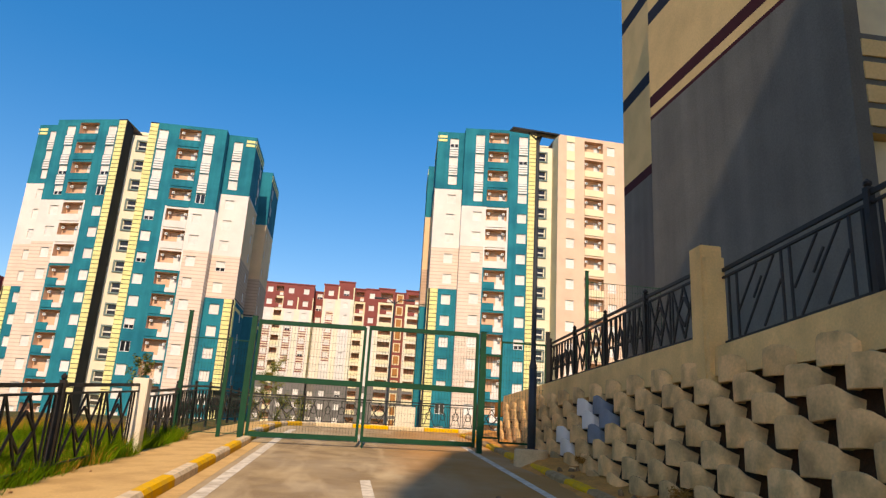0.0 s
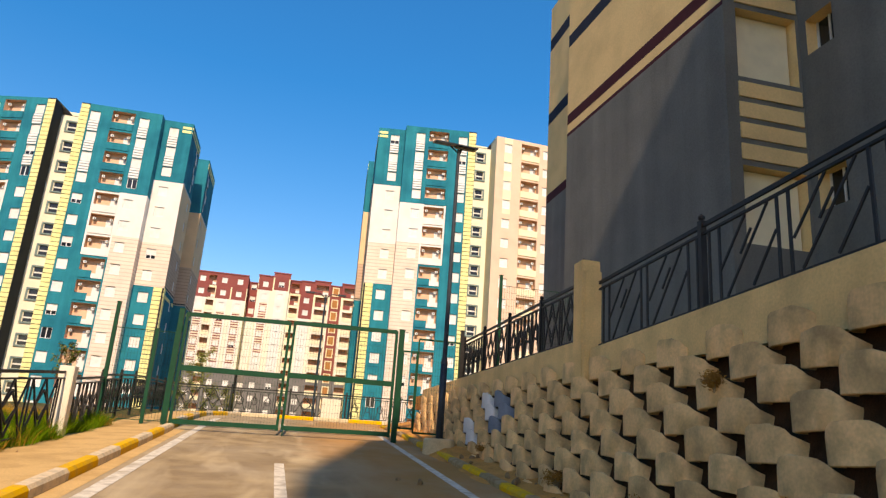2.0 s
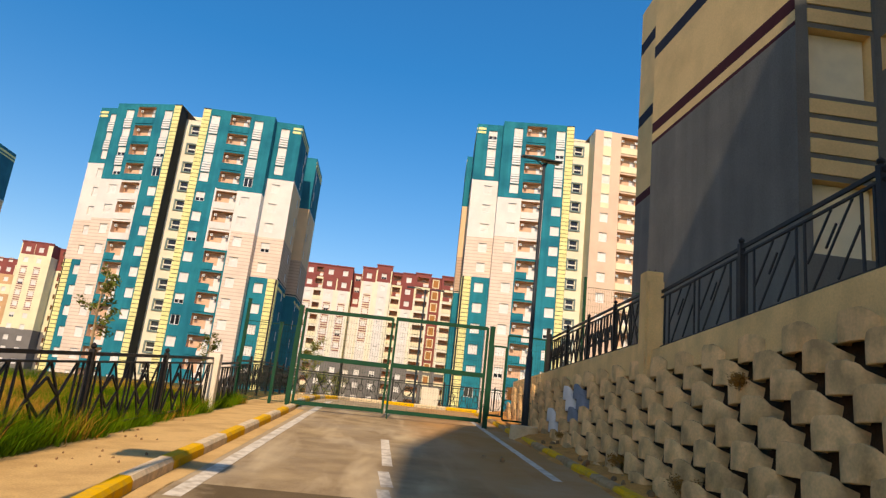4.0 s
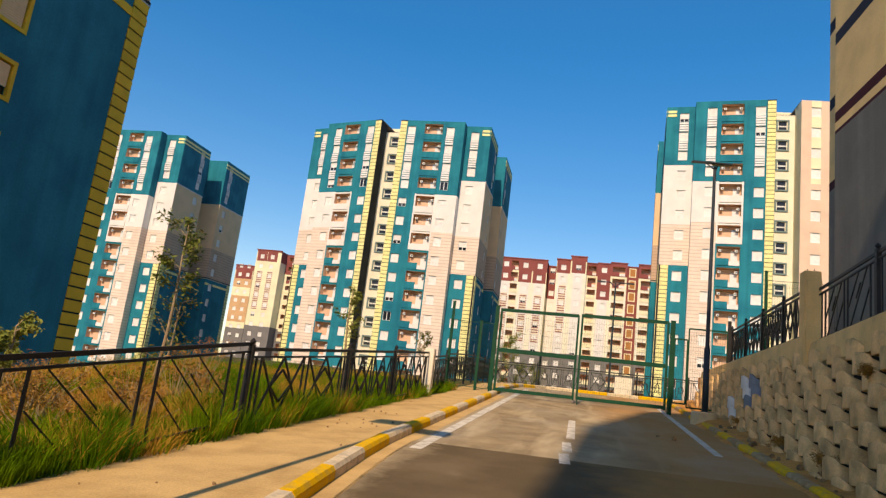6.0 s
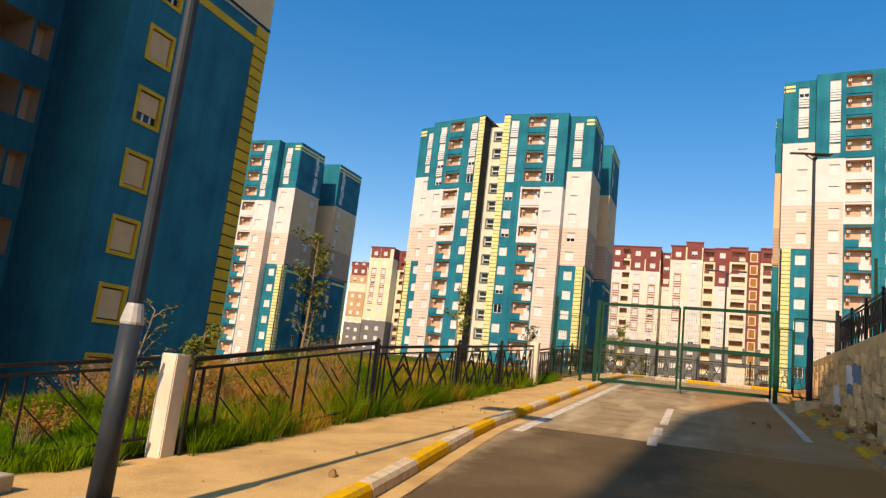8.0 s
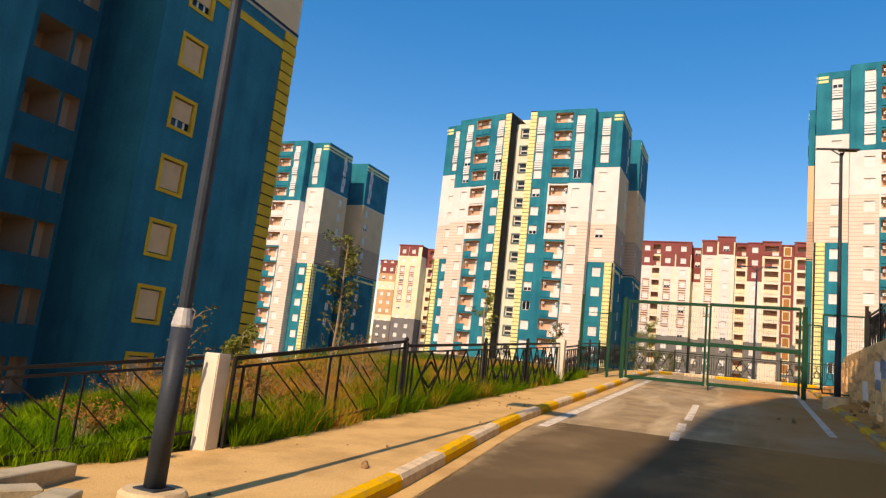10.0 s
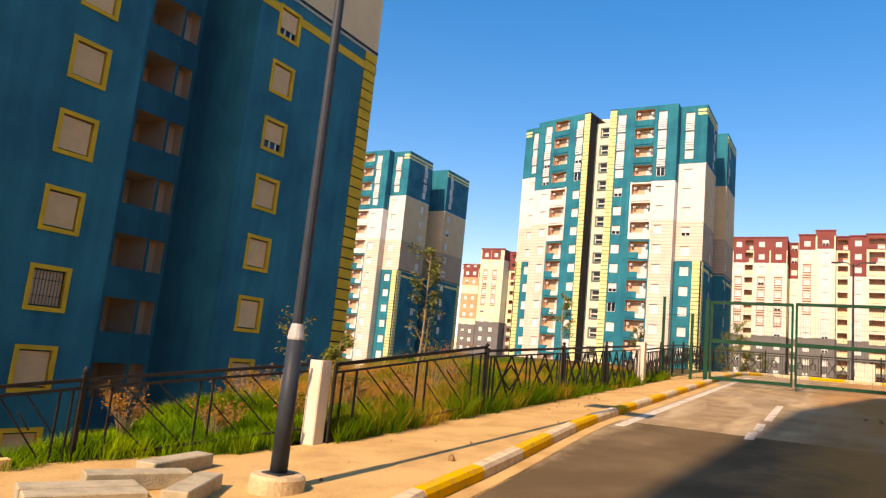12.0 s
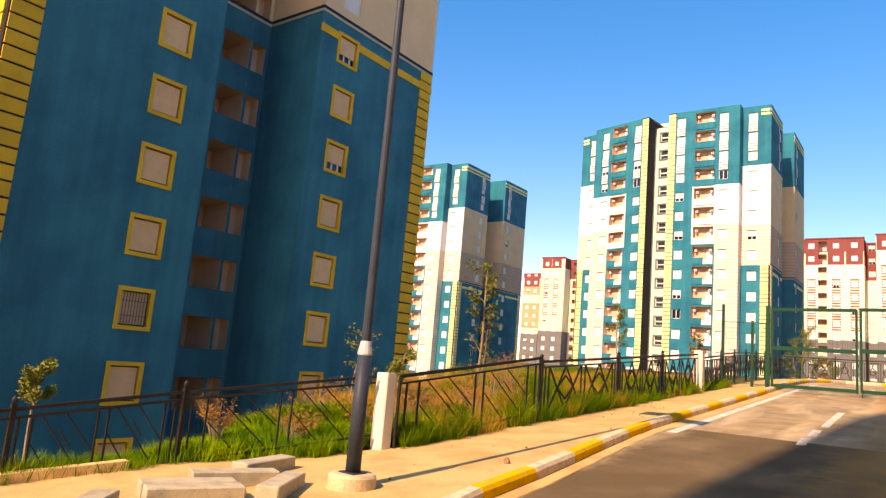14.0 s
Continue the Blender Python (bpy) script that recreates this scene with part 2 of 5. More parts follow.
# ---- mesh tools ----
class Mesh:
    """Collects faces with material slots, then becomes one mesh."""

    def __init__(self):
        self.v, self.f, self.m, self.mats = [], [], [], []

    def slot(self, material):
        if material not in self.mats:
            self.mats.append(material)
        return self.mats.index(material)

    def face(self, pts, material):
        n = len(self.v)
        self.v += [tuple(p) for p in pts]
        self.f.append(tuple(range(n, n + len(pts))))
        self.m.append(self.slot(material))

    def solid(self, pts, faces, material):
        n = len(self.v)
        self.v += [tuple(p) for p in pts]
        s = self.slot(material)
        for f in faces:
            self.f.append(tuple(n + i for i in f))
            self.m.append(s)

    def box(self, x0, x1, y0, y1, z0, z1, material, m=None):
        p = [Vector(c) for c in ((x0, y0, z0), (x1, y0, z0), (x1, y1, z0), (x0, y1, z0), (x0, y0, z1), (x1, y0, z1), (x1, y1, z1), (x0, y1, z1))]
        if m is not None:
            p = [m @ q for q in p]
        self.solid(p, ((0, 3, 2, 1), (4, 5, 6, 7), (0, 1, 5, 4), (1, 2, 6, 5), (2, 3, 7, 6), (3, 0, 4, 7)), material)

    def ring(self, x0, x1, z0, z1, f, y0, y1, material):
        """A rectangular frame of section f, one closed piece."""
        o = [(x0, z0), (x1, z0), (x1, z1), (x0, z1)]
        i = [(x0 + f, z0 + f), (x1 - f, z0 + f), (x1 - f, z1 - f), (x0 + f, z1 - f)]
        pts = [(x, y, z) for y in (y0, y1) for c in (o, i) for x, z in c]
        fs = []
        for a in range(4):
            b = (a + 1) % 4
            fs += [(a, b, 4 + b, 4 + a), (8 + b, 8 + a, 12 + a, 12 + b), (b, a, 8 + a, 8 + b), (4 + a, 4 + b, 12 + b, 12 + a)]
        self.solid(pts, fs, material)

    def slats(self, x0, x1, z0, z1, n, y, material, deep=0.012, gap=0.06, joint=None):
        """A roller shutter: one corrugated sheet of n laths."""
        prof = []
        for i in range(n):
            a, b = z0 + (z1 - z0) * i / n, z0 + (z1 - z0) * (i + 1) / n
            e = (b - a) * gap
            prof += [(y, a), (y - deep, a + e), (y - deep, b - e), (y, b - 0.001)]
        pts = [(x, yy, zz) for yy, zz in prof for x in (x0, x1)]
        first = len(self.f)
        self.solid(pts, [(2 * i, 2 * i + 1, 2 * i + 3, 2 * i + 2) for i in range(len(prof) - 1)], material)
        if joint:
            j = self.slot(joint)
            for i in range(len(prof) - 1):
                if i % 4 != 1:
                    self.m[first + i] = j

    def bar(self, a, b, w, d, material):
        """A square bar from a to b, w across and d deep."""
        a, b = Vector(a), Vector(b)
        t = (b - a).normalized()
        up = Vector((0, 0, 1)) if abs(t.z) < 0.95 else Vector((0, 1, 0))
        s = t.cross(up).normalized() * (d / 2)
        u = s.cross(t).normalized() * (w / 2)
        p = [q + e for q in (a, b) for e in (-s - u, s - u, s + u, -s + u)]
        self.solid(p, ((0, 1, 2, 3), (7, 6, 5, 4), (0, 4, 5, 1), (1, 5, 6, 2), (2, 6, 7, 3), (3, 7, 4, 0)), material)

    def tube(self, path, radii, material, sides=10):
        """A round tube along a path."""
        rings = []
        for i, c in enumerate(path):
            c = Vector(c)
            t = (Vector(path[min(i + 1, len(path) - 1)]) - Vector(path[max(i - 1, 0)])).normalized()
            s = t.cross(Vector((0, 1, 0.01)) if abs(t.y) < 0.9 else Vector((1, 0, 0))).normalized()
            u = s.cross(t)
            rings.append([c + (s * math.cos(2 * math.pi * k / sides) + u * math.sin(2 * math.pi * k / sides)) * radii[i] for k in range(sides)])
        pts = [p for r in rings for p in r]
        fs = [(i * sides + k, i * sides + (k + 1) % sides, (i + 1) * sides + (k + 1) % sides, (i + 1) * sides + k) for i in range(len(rings) - 1) for k in range(sides)]
        fs += [tuple(range(sides))[::-1], tuple(range((len(rings) - 1) * sides, len(rings) * sides))]
        self.solid(pts, fs, material)

    def data(self, name, smooth=False):
        me = bpy.data.meshes.new(name)
        me.from_pydata(self.v, [], self.f)
        for m in self.mats:
            me.materials.append(m)
        me.polygons.foreach_set("material_index", self.m)
        if smooth:
            me.polygons.foreach_set("use_smooth", [True] * len(self.f))
        me.validate()
        me.update()
        return me


def part(name, mesh, parent=None, label="", m=None, smooth=False):
    """One mesh object, under parent if there is one."""
    ob = new(name, mesh.data(name, smooth) if isinstance(mesh, Mesh) else mesh)
    if m is not None:
        ob.matrix_basis = m
    if parent:
        ob.parent = parent
    return tagged(ob, label)


def thing(name, label, category, group="", kind="", m=None):
    ob = new(name)
    ob.empty_display_size = 0.2
    if m is not None:
        ob.matrix_world = m
    return tagged(ob, label, category, group, kind)


def road_z(x, y):
    """Height of the carriageway, which climbs to the gate and levels off past it."""
    yy = y if y < 20 else 20 + 9 * (1 - math.exp(-(y - 20) / 9))
    return 0.32 + 0.010 * x + 0.073 * yy


# ---- towers ----
ST = 3.06


def facade(mesh, p0, p1, z0, z1, cuts, zone, us=(), zs=()):
    """An outer wall from p0 to p1 (left to right, seen from outside) with recesses cut in: (u0, u1, za, zb, depth, material)."""
    p0, p1 = Vector((*p0, 0)), Vector((*p1, 0))
    d = (p1 - p0)
    w = d.length
    d.normalize()
    inward = Vector((-d.y, d.x, 0))
    uu = sorted({0.0, w, *[u for u in us if 0 < u < w], *[c for k in cuts for c in k[:2]]})
    zz = sorted({z0, z1, *[z for z in zs if z0 < z < z1], *[c for k in cuts for c in k[2:4] if z0 <= c <= z1]})

    def at(u, z, dep=0.0):
        q = p0 + d * u + inward * dep
        return (q.x, q.y, z)
    for a, b in zip(uu, uu[1:]):
        for c, e in zip(zz, zz[1:]):
            mu, mz = (a + b) / 2, (c + e) / 2
            if not any(k[0] < mu < k[1] and k[2] < mz < k[3] for k in cuts):
                mesh.face([at(a, c), at(b, c), at(b, e), at(a, e)], zone(mu, mz))
    for a, b, c, e, dep, mt in cuts:
        if e > z0:
            rim = zone((a + b) / 2, (c + e) / 2) if mt is None else mt
            mesh.face([at(a, c, dep), at(b, c, dep), at(b, e, dep), at(a, e, dep)], rim)
            mesh.face([at(a, c), at(a, c, dep), at(a, e, dep), at(a, e)], rim)
            mesh.face([at(b, c, dep), at(b, c), at(b, e), at(b, e, dep)], rim)
            mesh.face([at(a, c), at(b, c), at(b, c, dep), at(a, c, dep)], rim)
            mesh.face([at(a, e, dep), at(b, e, dep), at(b, e), at(a, e)], rim)
    return lambda u, z, dep=0.0: Matrix.Translation(at(u, z, dep)) @ Matrix.Rotation(math.atan2(d.y, d.x), 4, "Z")


def window_parts(w, h, style):
    """A window filling a recess w by h; x across, y inward, centre at the origin. Returns its frame and its other parts."""
    f = 0.07
    x0, x1 = -w / 2 + f, w / 2 - f
    lo, hi = -h / 2 + f, h / 2 - f
    frame_mesh, extra = Mesh(), []

    def shutter(z0, z1, material, y=0.0):
        k = Mesh()
        k.slats(x0, x1, z0, z1, max(2, round((z1 - z0) / 0.11)), y, material)
        extra.append(("shutter", k.data("shutter")))

    def pane(z0, z1):
        k = Mesh()
        k.box(x0, x1, 0.0, 0.015, z0, z1, GLASS)
        extra.append(("pane", k.data("pane")))

    def mullion(x, z0, z1):
        k = Mesh()
        k.box(x - 0.05, x + 0.05, -0.05, 0.03, z0, z1, FRAMEW)
        extra.append(("mullion", k.data("mullion")))
    if style == "barred":
        frame_mesh.ring(-w / 2 - 0.16, w / 2 + 0.16, -h / 2 - 0.16, h / 2 + 0.16, 0.17, -0.21, 0.0, AMBER)
        shutter(lo, hi, REVEAL, -0.06)
        for i in range(9):
            k = Mesh()
            x = x0 + (x1 - x0) * (i + 0.5) / 9
            k.bar((x, -0.16, lo), (x, -0.16, hi), 0.016, 0.016, IRON)
            extra.append(("window_bar", k.data("window_bar")))
        for z in (lo + 0.35, hi - 0.35):
            k = Mesh()
            k.bar((x0, -0.15, z), (x1, -0.15, z), 0.02, 0.016, IRON)
            extra.append(("window_bar", k.data("window_bar")))
    elif style.startswith("yellow"):
        frame_mesh.ring(-w / 2 - 0.16, w / 2 + 0.16, -h / 2 - 0.16, h / 2 + 0.16, 0.17, -0.21, 0.0, AMBER)
        low = lo if style == "yellow" else -h / 2 + 0.42
        shutter(low, hi, BSHUT, -0.09)
        if low > lo:
            pane(lo, low)
            mullion(-0.15, lo, low)
            mullion(0.3, lo, low)
    elif style == "grey":
        frame_mesh.ring(-w / 2 - 0.2, w / 2 + 0.2, -h / 2 - 0.2, h / 2 + 0.2, 0.21, -0.30, 0.02, GREYF)
        pane(lo, hi)
        k = Mesh()
        k.box(x0, x1, -0.05, -0.01, -h * 0.12, h * 0.02, FRAMEW)
        extra.append(("transom", k.data("transom")))
    else:
        frame_mesh.ring(-w / 2, w / 2, -h / 2, h / 2, f, -0.06, 0.03, FRAMEW)
        if style == "shut":
            shutter(lo, hi, SHUTTER)
        elif style == "open":
            pane(lo, hi)
            mullion(0.0, lo, hi)
        else:
            shutter(-h * 0.12, hi, SHUTTER)
            pane(lo, -h * 0.12)
            mullion(0.0, lo, -h * 0.12)
    return frame_mesh.data("window"), extra


WIN = {s: window_parts(1.3, 1.45, s) for s in ("shut", "open", "half", "grey", "yellow", "yellow_ajar", "barred")}


def strip_panel_mesh():
    """White louvred infill between two windows of a column."""
    k = Mesh()
    k.slats(-0.65, 0.65, -0.74, 0.80, 4, 0.05, FRAMEW, 0.09, 0.13, GREYF)
    return k.data("louvre_panel")


def brick_mesh(w, material):
    k = Mesh()
    k.box(-w / 2, w / 2, -0.05, 0.03, -0.262, 0.262, material)
    return k.data("yellow_block")


def parapet_mesh(w, material, split):
    k = Mesh()
    if split:
        k.box(-w / 2, 0.1, -0.12, 0.02, -0.5, 0.5, material)
        k.box(0.1, w / 2, -0.12, 0.02, -0.5, 0.15, WHITE)
    else:
        k.box(-w / 2, w / 2, -0.12, 0.02, -0.5, 0.5, material)
    return k.data("parapet")


def cooler_mesh():
    k = Mesh()
    k.box(-0.35, 0.35, 0, 0.28, -0.28, 0.28, FRAMEW)
    k.tube([(0.08, -0.012, 0), (0.08, 0.0, 0)], [0.2, 0.2], GREYF, 12)
    return k.data("air_conditioner")


LOUVRE, COOLER = strip_panel_mesh(), cooler_mesh()
BRICKS = {m.name: brick_mesh(1.1, m) for m in (YELLOW, AMBER)}
CORNER = {}
for m in (YELLOW, AMBER):
    k = Mesh()
    k.box(-0.62, 0.62, -0.03, 0.03, -0.19, 0.19, m)
    CORNER[m.name] = k.data("band")
k = Mesh()
k.ring(-0.45, 0.45, -1.05, 1.05, 0.09, -0.03, 0.05, FRAMEW)
DOOR = (k.data("balcony_door"), [])
k = Mesh()
k.box(-0.36, 0.36, 0.0, 0.03, -0.96, 0.96, FRAMEW)
DOOR[1].append(("pane", k.data("pane")))
PAR = {(m.name, s): parapet_mesh(3.0, m, s) for m in (TEAL, WHITE, CREAM) for s in (False, True)}


def tower(name, label, cx, cy, ztop, base, floors, bend, right_style="teal", seed=1, accent=YELLOW, grooves=True):
    """A residential tower: two wings either side of a recessed stair core, stepped corner blocks, deep side recess."""
    rnd = random.Random(seed)
    t = thing(name, label, "apartment building", m=Matrix.Translation((cx, cy, 0)))
    body = Mesh()
    roof = ztop + 1.7
    zs = [ztop + ST / 2 - ST * k for k in range(floors + 1)]
    put = []

    def kz(z):
        return int((ztop + ST / 2 - z) // ST)

    def wing(side):
        """side 1: the wing on the plus-x side; -1: the other, bent back."""
        plain = right_style == "sand" and side == 1
        a = radians(bend[0] if side < 0 else bend[1])
        ux = Vector((side * math.cos(a), math.sin(a)))
        uy = Vector((-side * math.sin(a * 0.5), math.cos(a * 0.5)))
        o = Vector((side * 1.65, 0))

        def P(u, v):
            return tuple(o + ux * u + uy * v)

        def run(q0, q1, cuts, zone, us=(), extra=()):
            """A wall given from inner to outer end; turned round on the mirrored side."""
            w = (Vector(q1) - Vector(q0)).length
            if side > 0:
                at = facade(body, q0, q1, base, roof, cuts, zone, us, [*zs, *extra])
                return lambda u, z, dep=0.0: at(u, z, dep)
            at = facade(body, q1, q0, base, roof, [(w - c[1], w - c[0], *c[2:]) for c in cuts], lambda u, z: zone(w - u, z), [w - u for u in us], [*zs, *extra])
            return lambda u, z, dep=0.0: at(w - u, z, dep)

        def wins(col, z_from=0, z_to=99):
            return [(col - 0.65, col + 0.65, ztop - ST * k - 0.75, ztop - ST * k + 0.70, 0.22, None) for k in range(max(z_from, 0), min(floors, z_to))]

        def fill(at, col, ks, strip=(), flank=""):
            for k in ks:
                if flank and k >= 8 and accent is AMBER:
                    style = "yellow_ajar" if flank == "rear" and k in (8, 10) else "barred" if flank == "front" and k == 13 else "yellow"
                    put.append(("window", WIN[style], at(col, ztop - ST * k - 0.025, 0.16)))
                    continue
                style = "open" if rnd.random() < 0.03 else "half" if rnd.random() < 0.05 else "shut"
                put.append(("window", WIN[style], at(col, ztop - ST * k - 0.025, 0.16)))
                if k in strip:
                    put.append(("louvre_panel", LOUVRE, at(col, ztop - ST * (k + 0.5) - 0.06, -0.03)))

        def blocks(at, col, ks):
            for k in ks:
                for i in range(5):
                    put.append(("yellow_block", BRICKS[accent.name], at(col, ztop + ST / 2 - ST * k - (i + 0.5) * ST / 5, -0.02)))

        # main front: yellow strip, window column, balconies, window column
        def zone(u, z):
            k = kz(z)
            if plain:
                return CREAM if k < 4 and 1.35 < u < 2.65 else WING
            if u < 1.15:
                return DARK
            if u < 3.95 or k < 4:
                return TEAL
            if u < 7.4:
                return WHITE if k < 7 else TEAL
            return WHITE if k < 6 else STRIPE
        balc = [(4.2, 7.2, ztop - ST * k - 1.45, ztop - ST * k + 1.18, 0.95, REVEAL) for k in range(floors)]
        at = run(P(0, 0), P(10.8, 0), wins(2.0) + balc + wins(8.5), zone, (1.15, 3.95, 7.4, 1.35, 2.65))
        fill(at, 2.0, range(floors), () if plain else range(3))
        fill(at, 8.5, range(floors), () if plain else range(3))
        if not plain:
            blocks(at, 0.575, range(floors))
        for k in range(floors):
            z = ztop - ST * k
            if plain:
                m = CREAM
            else:
                m = WHITE if 4 <= k < 7 else TEAL
            split = (not plain) and k >= 7
            put.append(("parapet", PAR[(m.name, split)], at(5.7, z - 1.06, 0.02)))
            for u, dz, dep in ((4.62, 0.62, 0.35), (6.78, 0.62, 0.35)):
                put.append(("air_conditioner", COOLER, at(u, z + dz, dep) @ Matrix.Diagonal((0.55, 0.8, 0.6, 1))))
            put.append(("balcony_door", DOOR, at(6.5 if side > 0 else 4.9, z - 0.35, 0.92)))

        # corner block
        def zone2(u, z):
            k = kz(z)
            if k < 3:
                return TEAL
            if k < 6:
                return WHITE
            if k < 8:
                return STRIPE
            return TEAL if u < 2.7 else DARK
        run(P(10.8, 0), P(10.8, 1.7), [], lambda u, z: TEAL if kz(z) < 4 else WHITE if kz(z) < 6 else STRIPE)
        at = run(P(10.8, 1.7), P(14.85, 1.7), wins(1.5), zone2, (2.7,))
        fill(at, 1.5, range(floors), range(2))
        blocks(at, 3.25, range(8, floors))
        for dz in (0.72, 0.12):
            put.append(("band", CORNER[accent.name], at(3.25, ztop + dz + 0.2, -0.02)))

        # side: front block, deep recess with balconies, rear block
        def zone3(u, z):
            k = kz(z)
            # grooved storeys at the side are coloured darker and browner to stand for shade
            return TEAL if k < 3 or k >= 8 else PINKISH if k < 6 or not grooves else SHADESTRIPE

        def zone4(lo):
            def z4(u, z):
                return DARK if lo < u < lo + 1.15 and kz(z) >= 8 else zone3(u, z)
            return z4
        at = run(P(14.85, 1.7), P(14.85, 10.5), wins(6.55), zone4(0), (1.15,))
        fill(at, 6.55, range(floors), range(2), "front")
        blocks(at, 0.6, range(8, floors))
        sides.append((at, side, 8.8, 6.55))
        run(P(14.85, 10.5), P(11.5, 10.5), [], zone3)
        # half-landing balconies in the recess, an open bay and a narrow bay with a door
        bal = [(2.3, 4.0, ztop - ST * k - 2.50, ztop - ST * k + 0.10, 2.2, REVEAL) for k in range(floors)]
        bal += [(4.16, 5.0, ztop - ST * k - 2.50, ztop - ST * k + 0.10, 0.7, REVEAL) for k in range(floors)]
        at = run(P(11.5, 10.5), P(11.5, 15.7), bal, zone3)
        lines.append((at, side, 5.2))
        for k in range(floors):
            m = TEAL if k >= 7 or k < 3 else WHITE
            z = ztop - ST * k
            put.append(("balcony_door", DOOR, at(3.2, z - 1.42, 2.17)))
            put.append(("parapet", PAR[(m.name, False)], at(3.65, z - 2.02, 0.125) @ Matrix.Diagonal((0.9, 1, 1, 1))))
        at = run(P(11.5, 15.7), P(15.75, 15.7), [], zone3)
        lines.append((at, side, 4.25))
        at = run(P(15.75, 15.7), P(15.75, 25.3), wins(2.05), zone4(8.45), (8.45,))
        fill(at, 2.05, range(floors), range(2), "rear")
        blocks(at, 9.0, range(8, floors))
        sides.append((at, side, 9.6, 2.05))
        run(P(15.75, 25.3), P(0, 25.3), [], zone3)
        return [P(0, 0), P(10.8, 0), P(10.8, 1.7), P(14.85, 1.7), P(14.85, 10.5), P(11.5, 10.5), P(11.5, 15.7), P(15.75, 15.7), P(15.75, 25.3), P(0, 25.3)]
    sides, lines = [], []
    outl = [wing(1), wing(-1)]
    # stair core, set back between the wings
    core_top = roof - 0.9
    cw = 1.65
    cuts = [(cw - 0.55, cw + 0.55, ztop - ST * k - 1.6, ztop - ST * k - 0.3, 0.2, None) for k in range(floors)]
    at = facade(body, (-cw, 3.2), (cw, 3.2), base, core_top, cuts, lambda u, z: COREM)
    for k in range(floors):
        put.append(("window", WIN["grey"], at(cw, ztop - ST * k - 0.95, 0.14) @ Matrix.Diagonal((1.05, 1, 0.95, 1))))
    # wing wall left of the core: its shade is put in as charcoal colour
    facade(body, (-cw, 0), (-cw, 3.2), base, roof, [], lambda u, z: LINESHADE)
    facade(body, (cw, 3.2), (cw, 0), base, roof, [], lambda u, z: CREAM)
    part("wall", body, t)
    # roof slabs and parapet caps
    cap = Mesh()
    for o in outl:
        pts = [(x, y, roof) for x, y in o]
        cap.face(pts, ROOF)
    cap.box(-cw, cw, 3.2, 25, core_top - 0.1, core_top, ROOF)
    cap.box(-3.2, 3.2, 8, 14, roof, roof + 1.6, CREAM)
    part("roof", cap, t)
    # proud bands along the sides
    for at, sd, w, col in sides:
        a, b = (0.0, w) if sd > 0 else (-w, 0.0)
        col = col if sd > 0 else -col
        z = ztop - ST * 8 + 0.55
        for u0, u1, z0, z1, mt in ((a, b, ztop - ST * 7.5 + 0.07, ztop - ST * 7.5 + 0.25, LINESHADE), (a, b, ztop - ST * 7.5 - 0.09, ztop - ST * 7.5 + 0.07, PALELINE), (a, b, ztop - ST * 2.5 - 0.1, ztop - ST * 2.5 + 0.08, WHITE),
                                   (a, b, ztop + 0.72, ztop + 1.12, accent), (a, b, ztop + 0.12, ztop + 0.40, accent), (a, col - 0.85, z - 0.22, z + 0.22, accent), (col + 0.85, b, z - 0.22, z + 0.22, accent)):
            if u1 > u0:
                k = Mesh()
                k.box(u0 - 0.03, u1 + 0.03, -0.045, 0.02, z0, z1, mt, at(0, 0))
                part("band", k, t)
    for at, sd, w in lines:
        a, b = (0.0, w) if sd > 0 else (-w, 0.0)
        for z0, z1, mt in ((0.07, 0.25, LINESHADE), (-0.09, 0.07, PALELINE)):
            k = Mesh()
            k.box(a + 0.05, b - 0.05, -0.045, 0.02, ztop - ST * 7.5 + z0, ztop - ST * 7.5 + z1, mt, at(0, 0))
            part("band", k, t)
    for nm, me, m in put:
        frame_me, extra = me if isinstance(me, tuple) else (me, [])
        ob = new(nm, frame_me)
        ob.parent = t
        ob.matrix_basis = m
        for enm, eme in extra:
            sub = new(enm, eme)
            sub.parent = ob
    return t


tower("apartment_tower", "teal, white and yellow residential tower with recessed balconies", -34.0, 95.4, 42.2, -4.0, 15, (15, 0), seed=1)
tower("apartment_tower", "teal and white tower with a sand-coloured second wing", 25.75, 92.3, 46.0, 0.0, 15, (8, 4), "sand", seed=2)
tower("apartment_tower", "distant teal and white tower on lower ground", -92.3, 100.2, 40.35, -6.0, 15, (15, 0), seed=3)
tower("apartment_tower", "near teal tower in shade with yellow window surrounds", -41.0, -2.6, 42.5, -6.0, 16, (0, 0), seed=4, accent=AMBER, grooves=False)


# ---- ground ----
def smooth(a, b, x):
    """Eases from 0 at a to 1 at b."""
    k = min(1, max(0, (x - a) / (b - a)))
    return k * k * (3 - 2 * k)


def ground_z(x, y):
    z = road_z(0, y)
    edge = -7.6 - (0.43 if y > -1.4 else 0.55) * (y + 1.4)
    edge = min(-6.4, max(edge, -24.0))
    z -= 0.02 * max(0.0, -4.5 - x)
    z = max(-5.2 + 0.012 * y, z - 0.5 * max(0.0, edge - x))
    far = smooth(45, 90, y)
    z = z * (1 - far) + (-3.0 + 4.5 * smooth(-40, 10, x)) * far
    return z - (0.12 if x > -4.75 else 0.0)


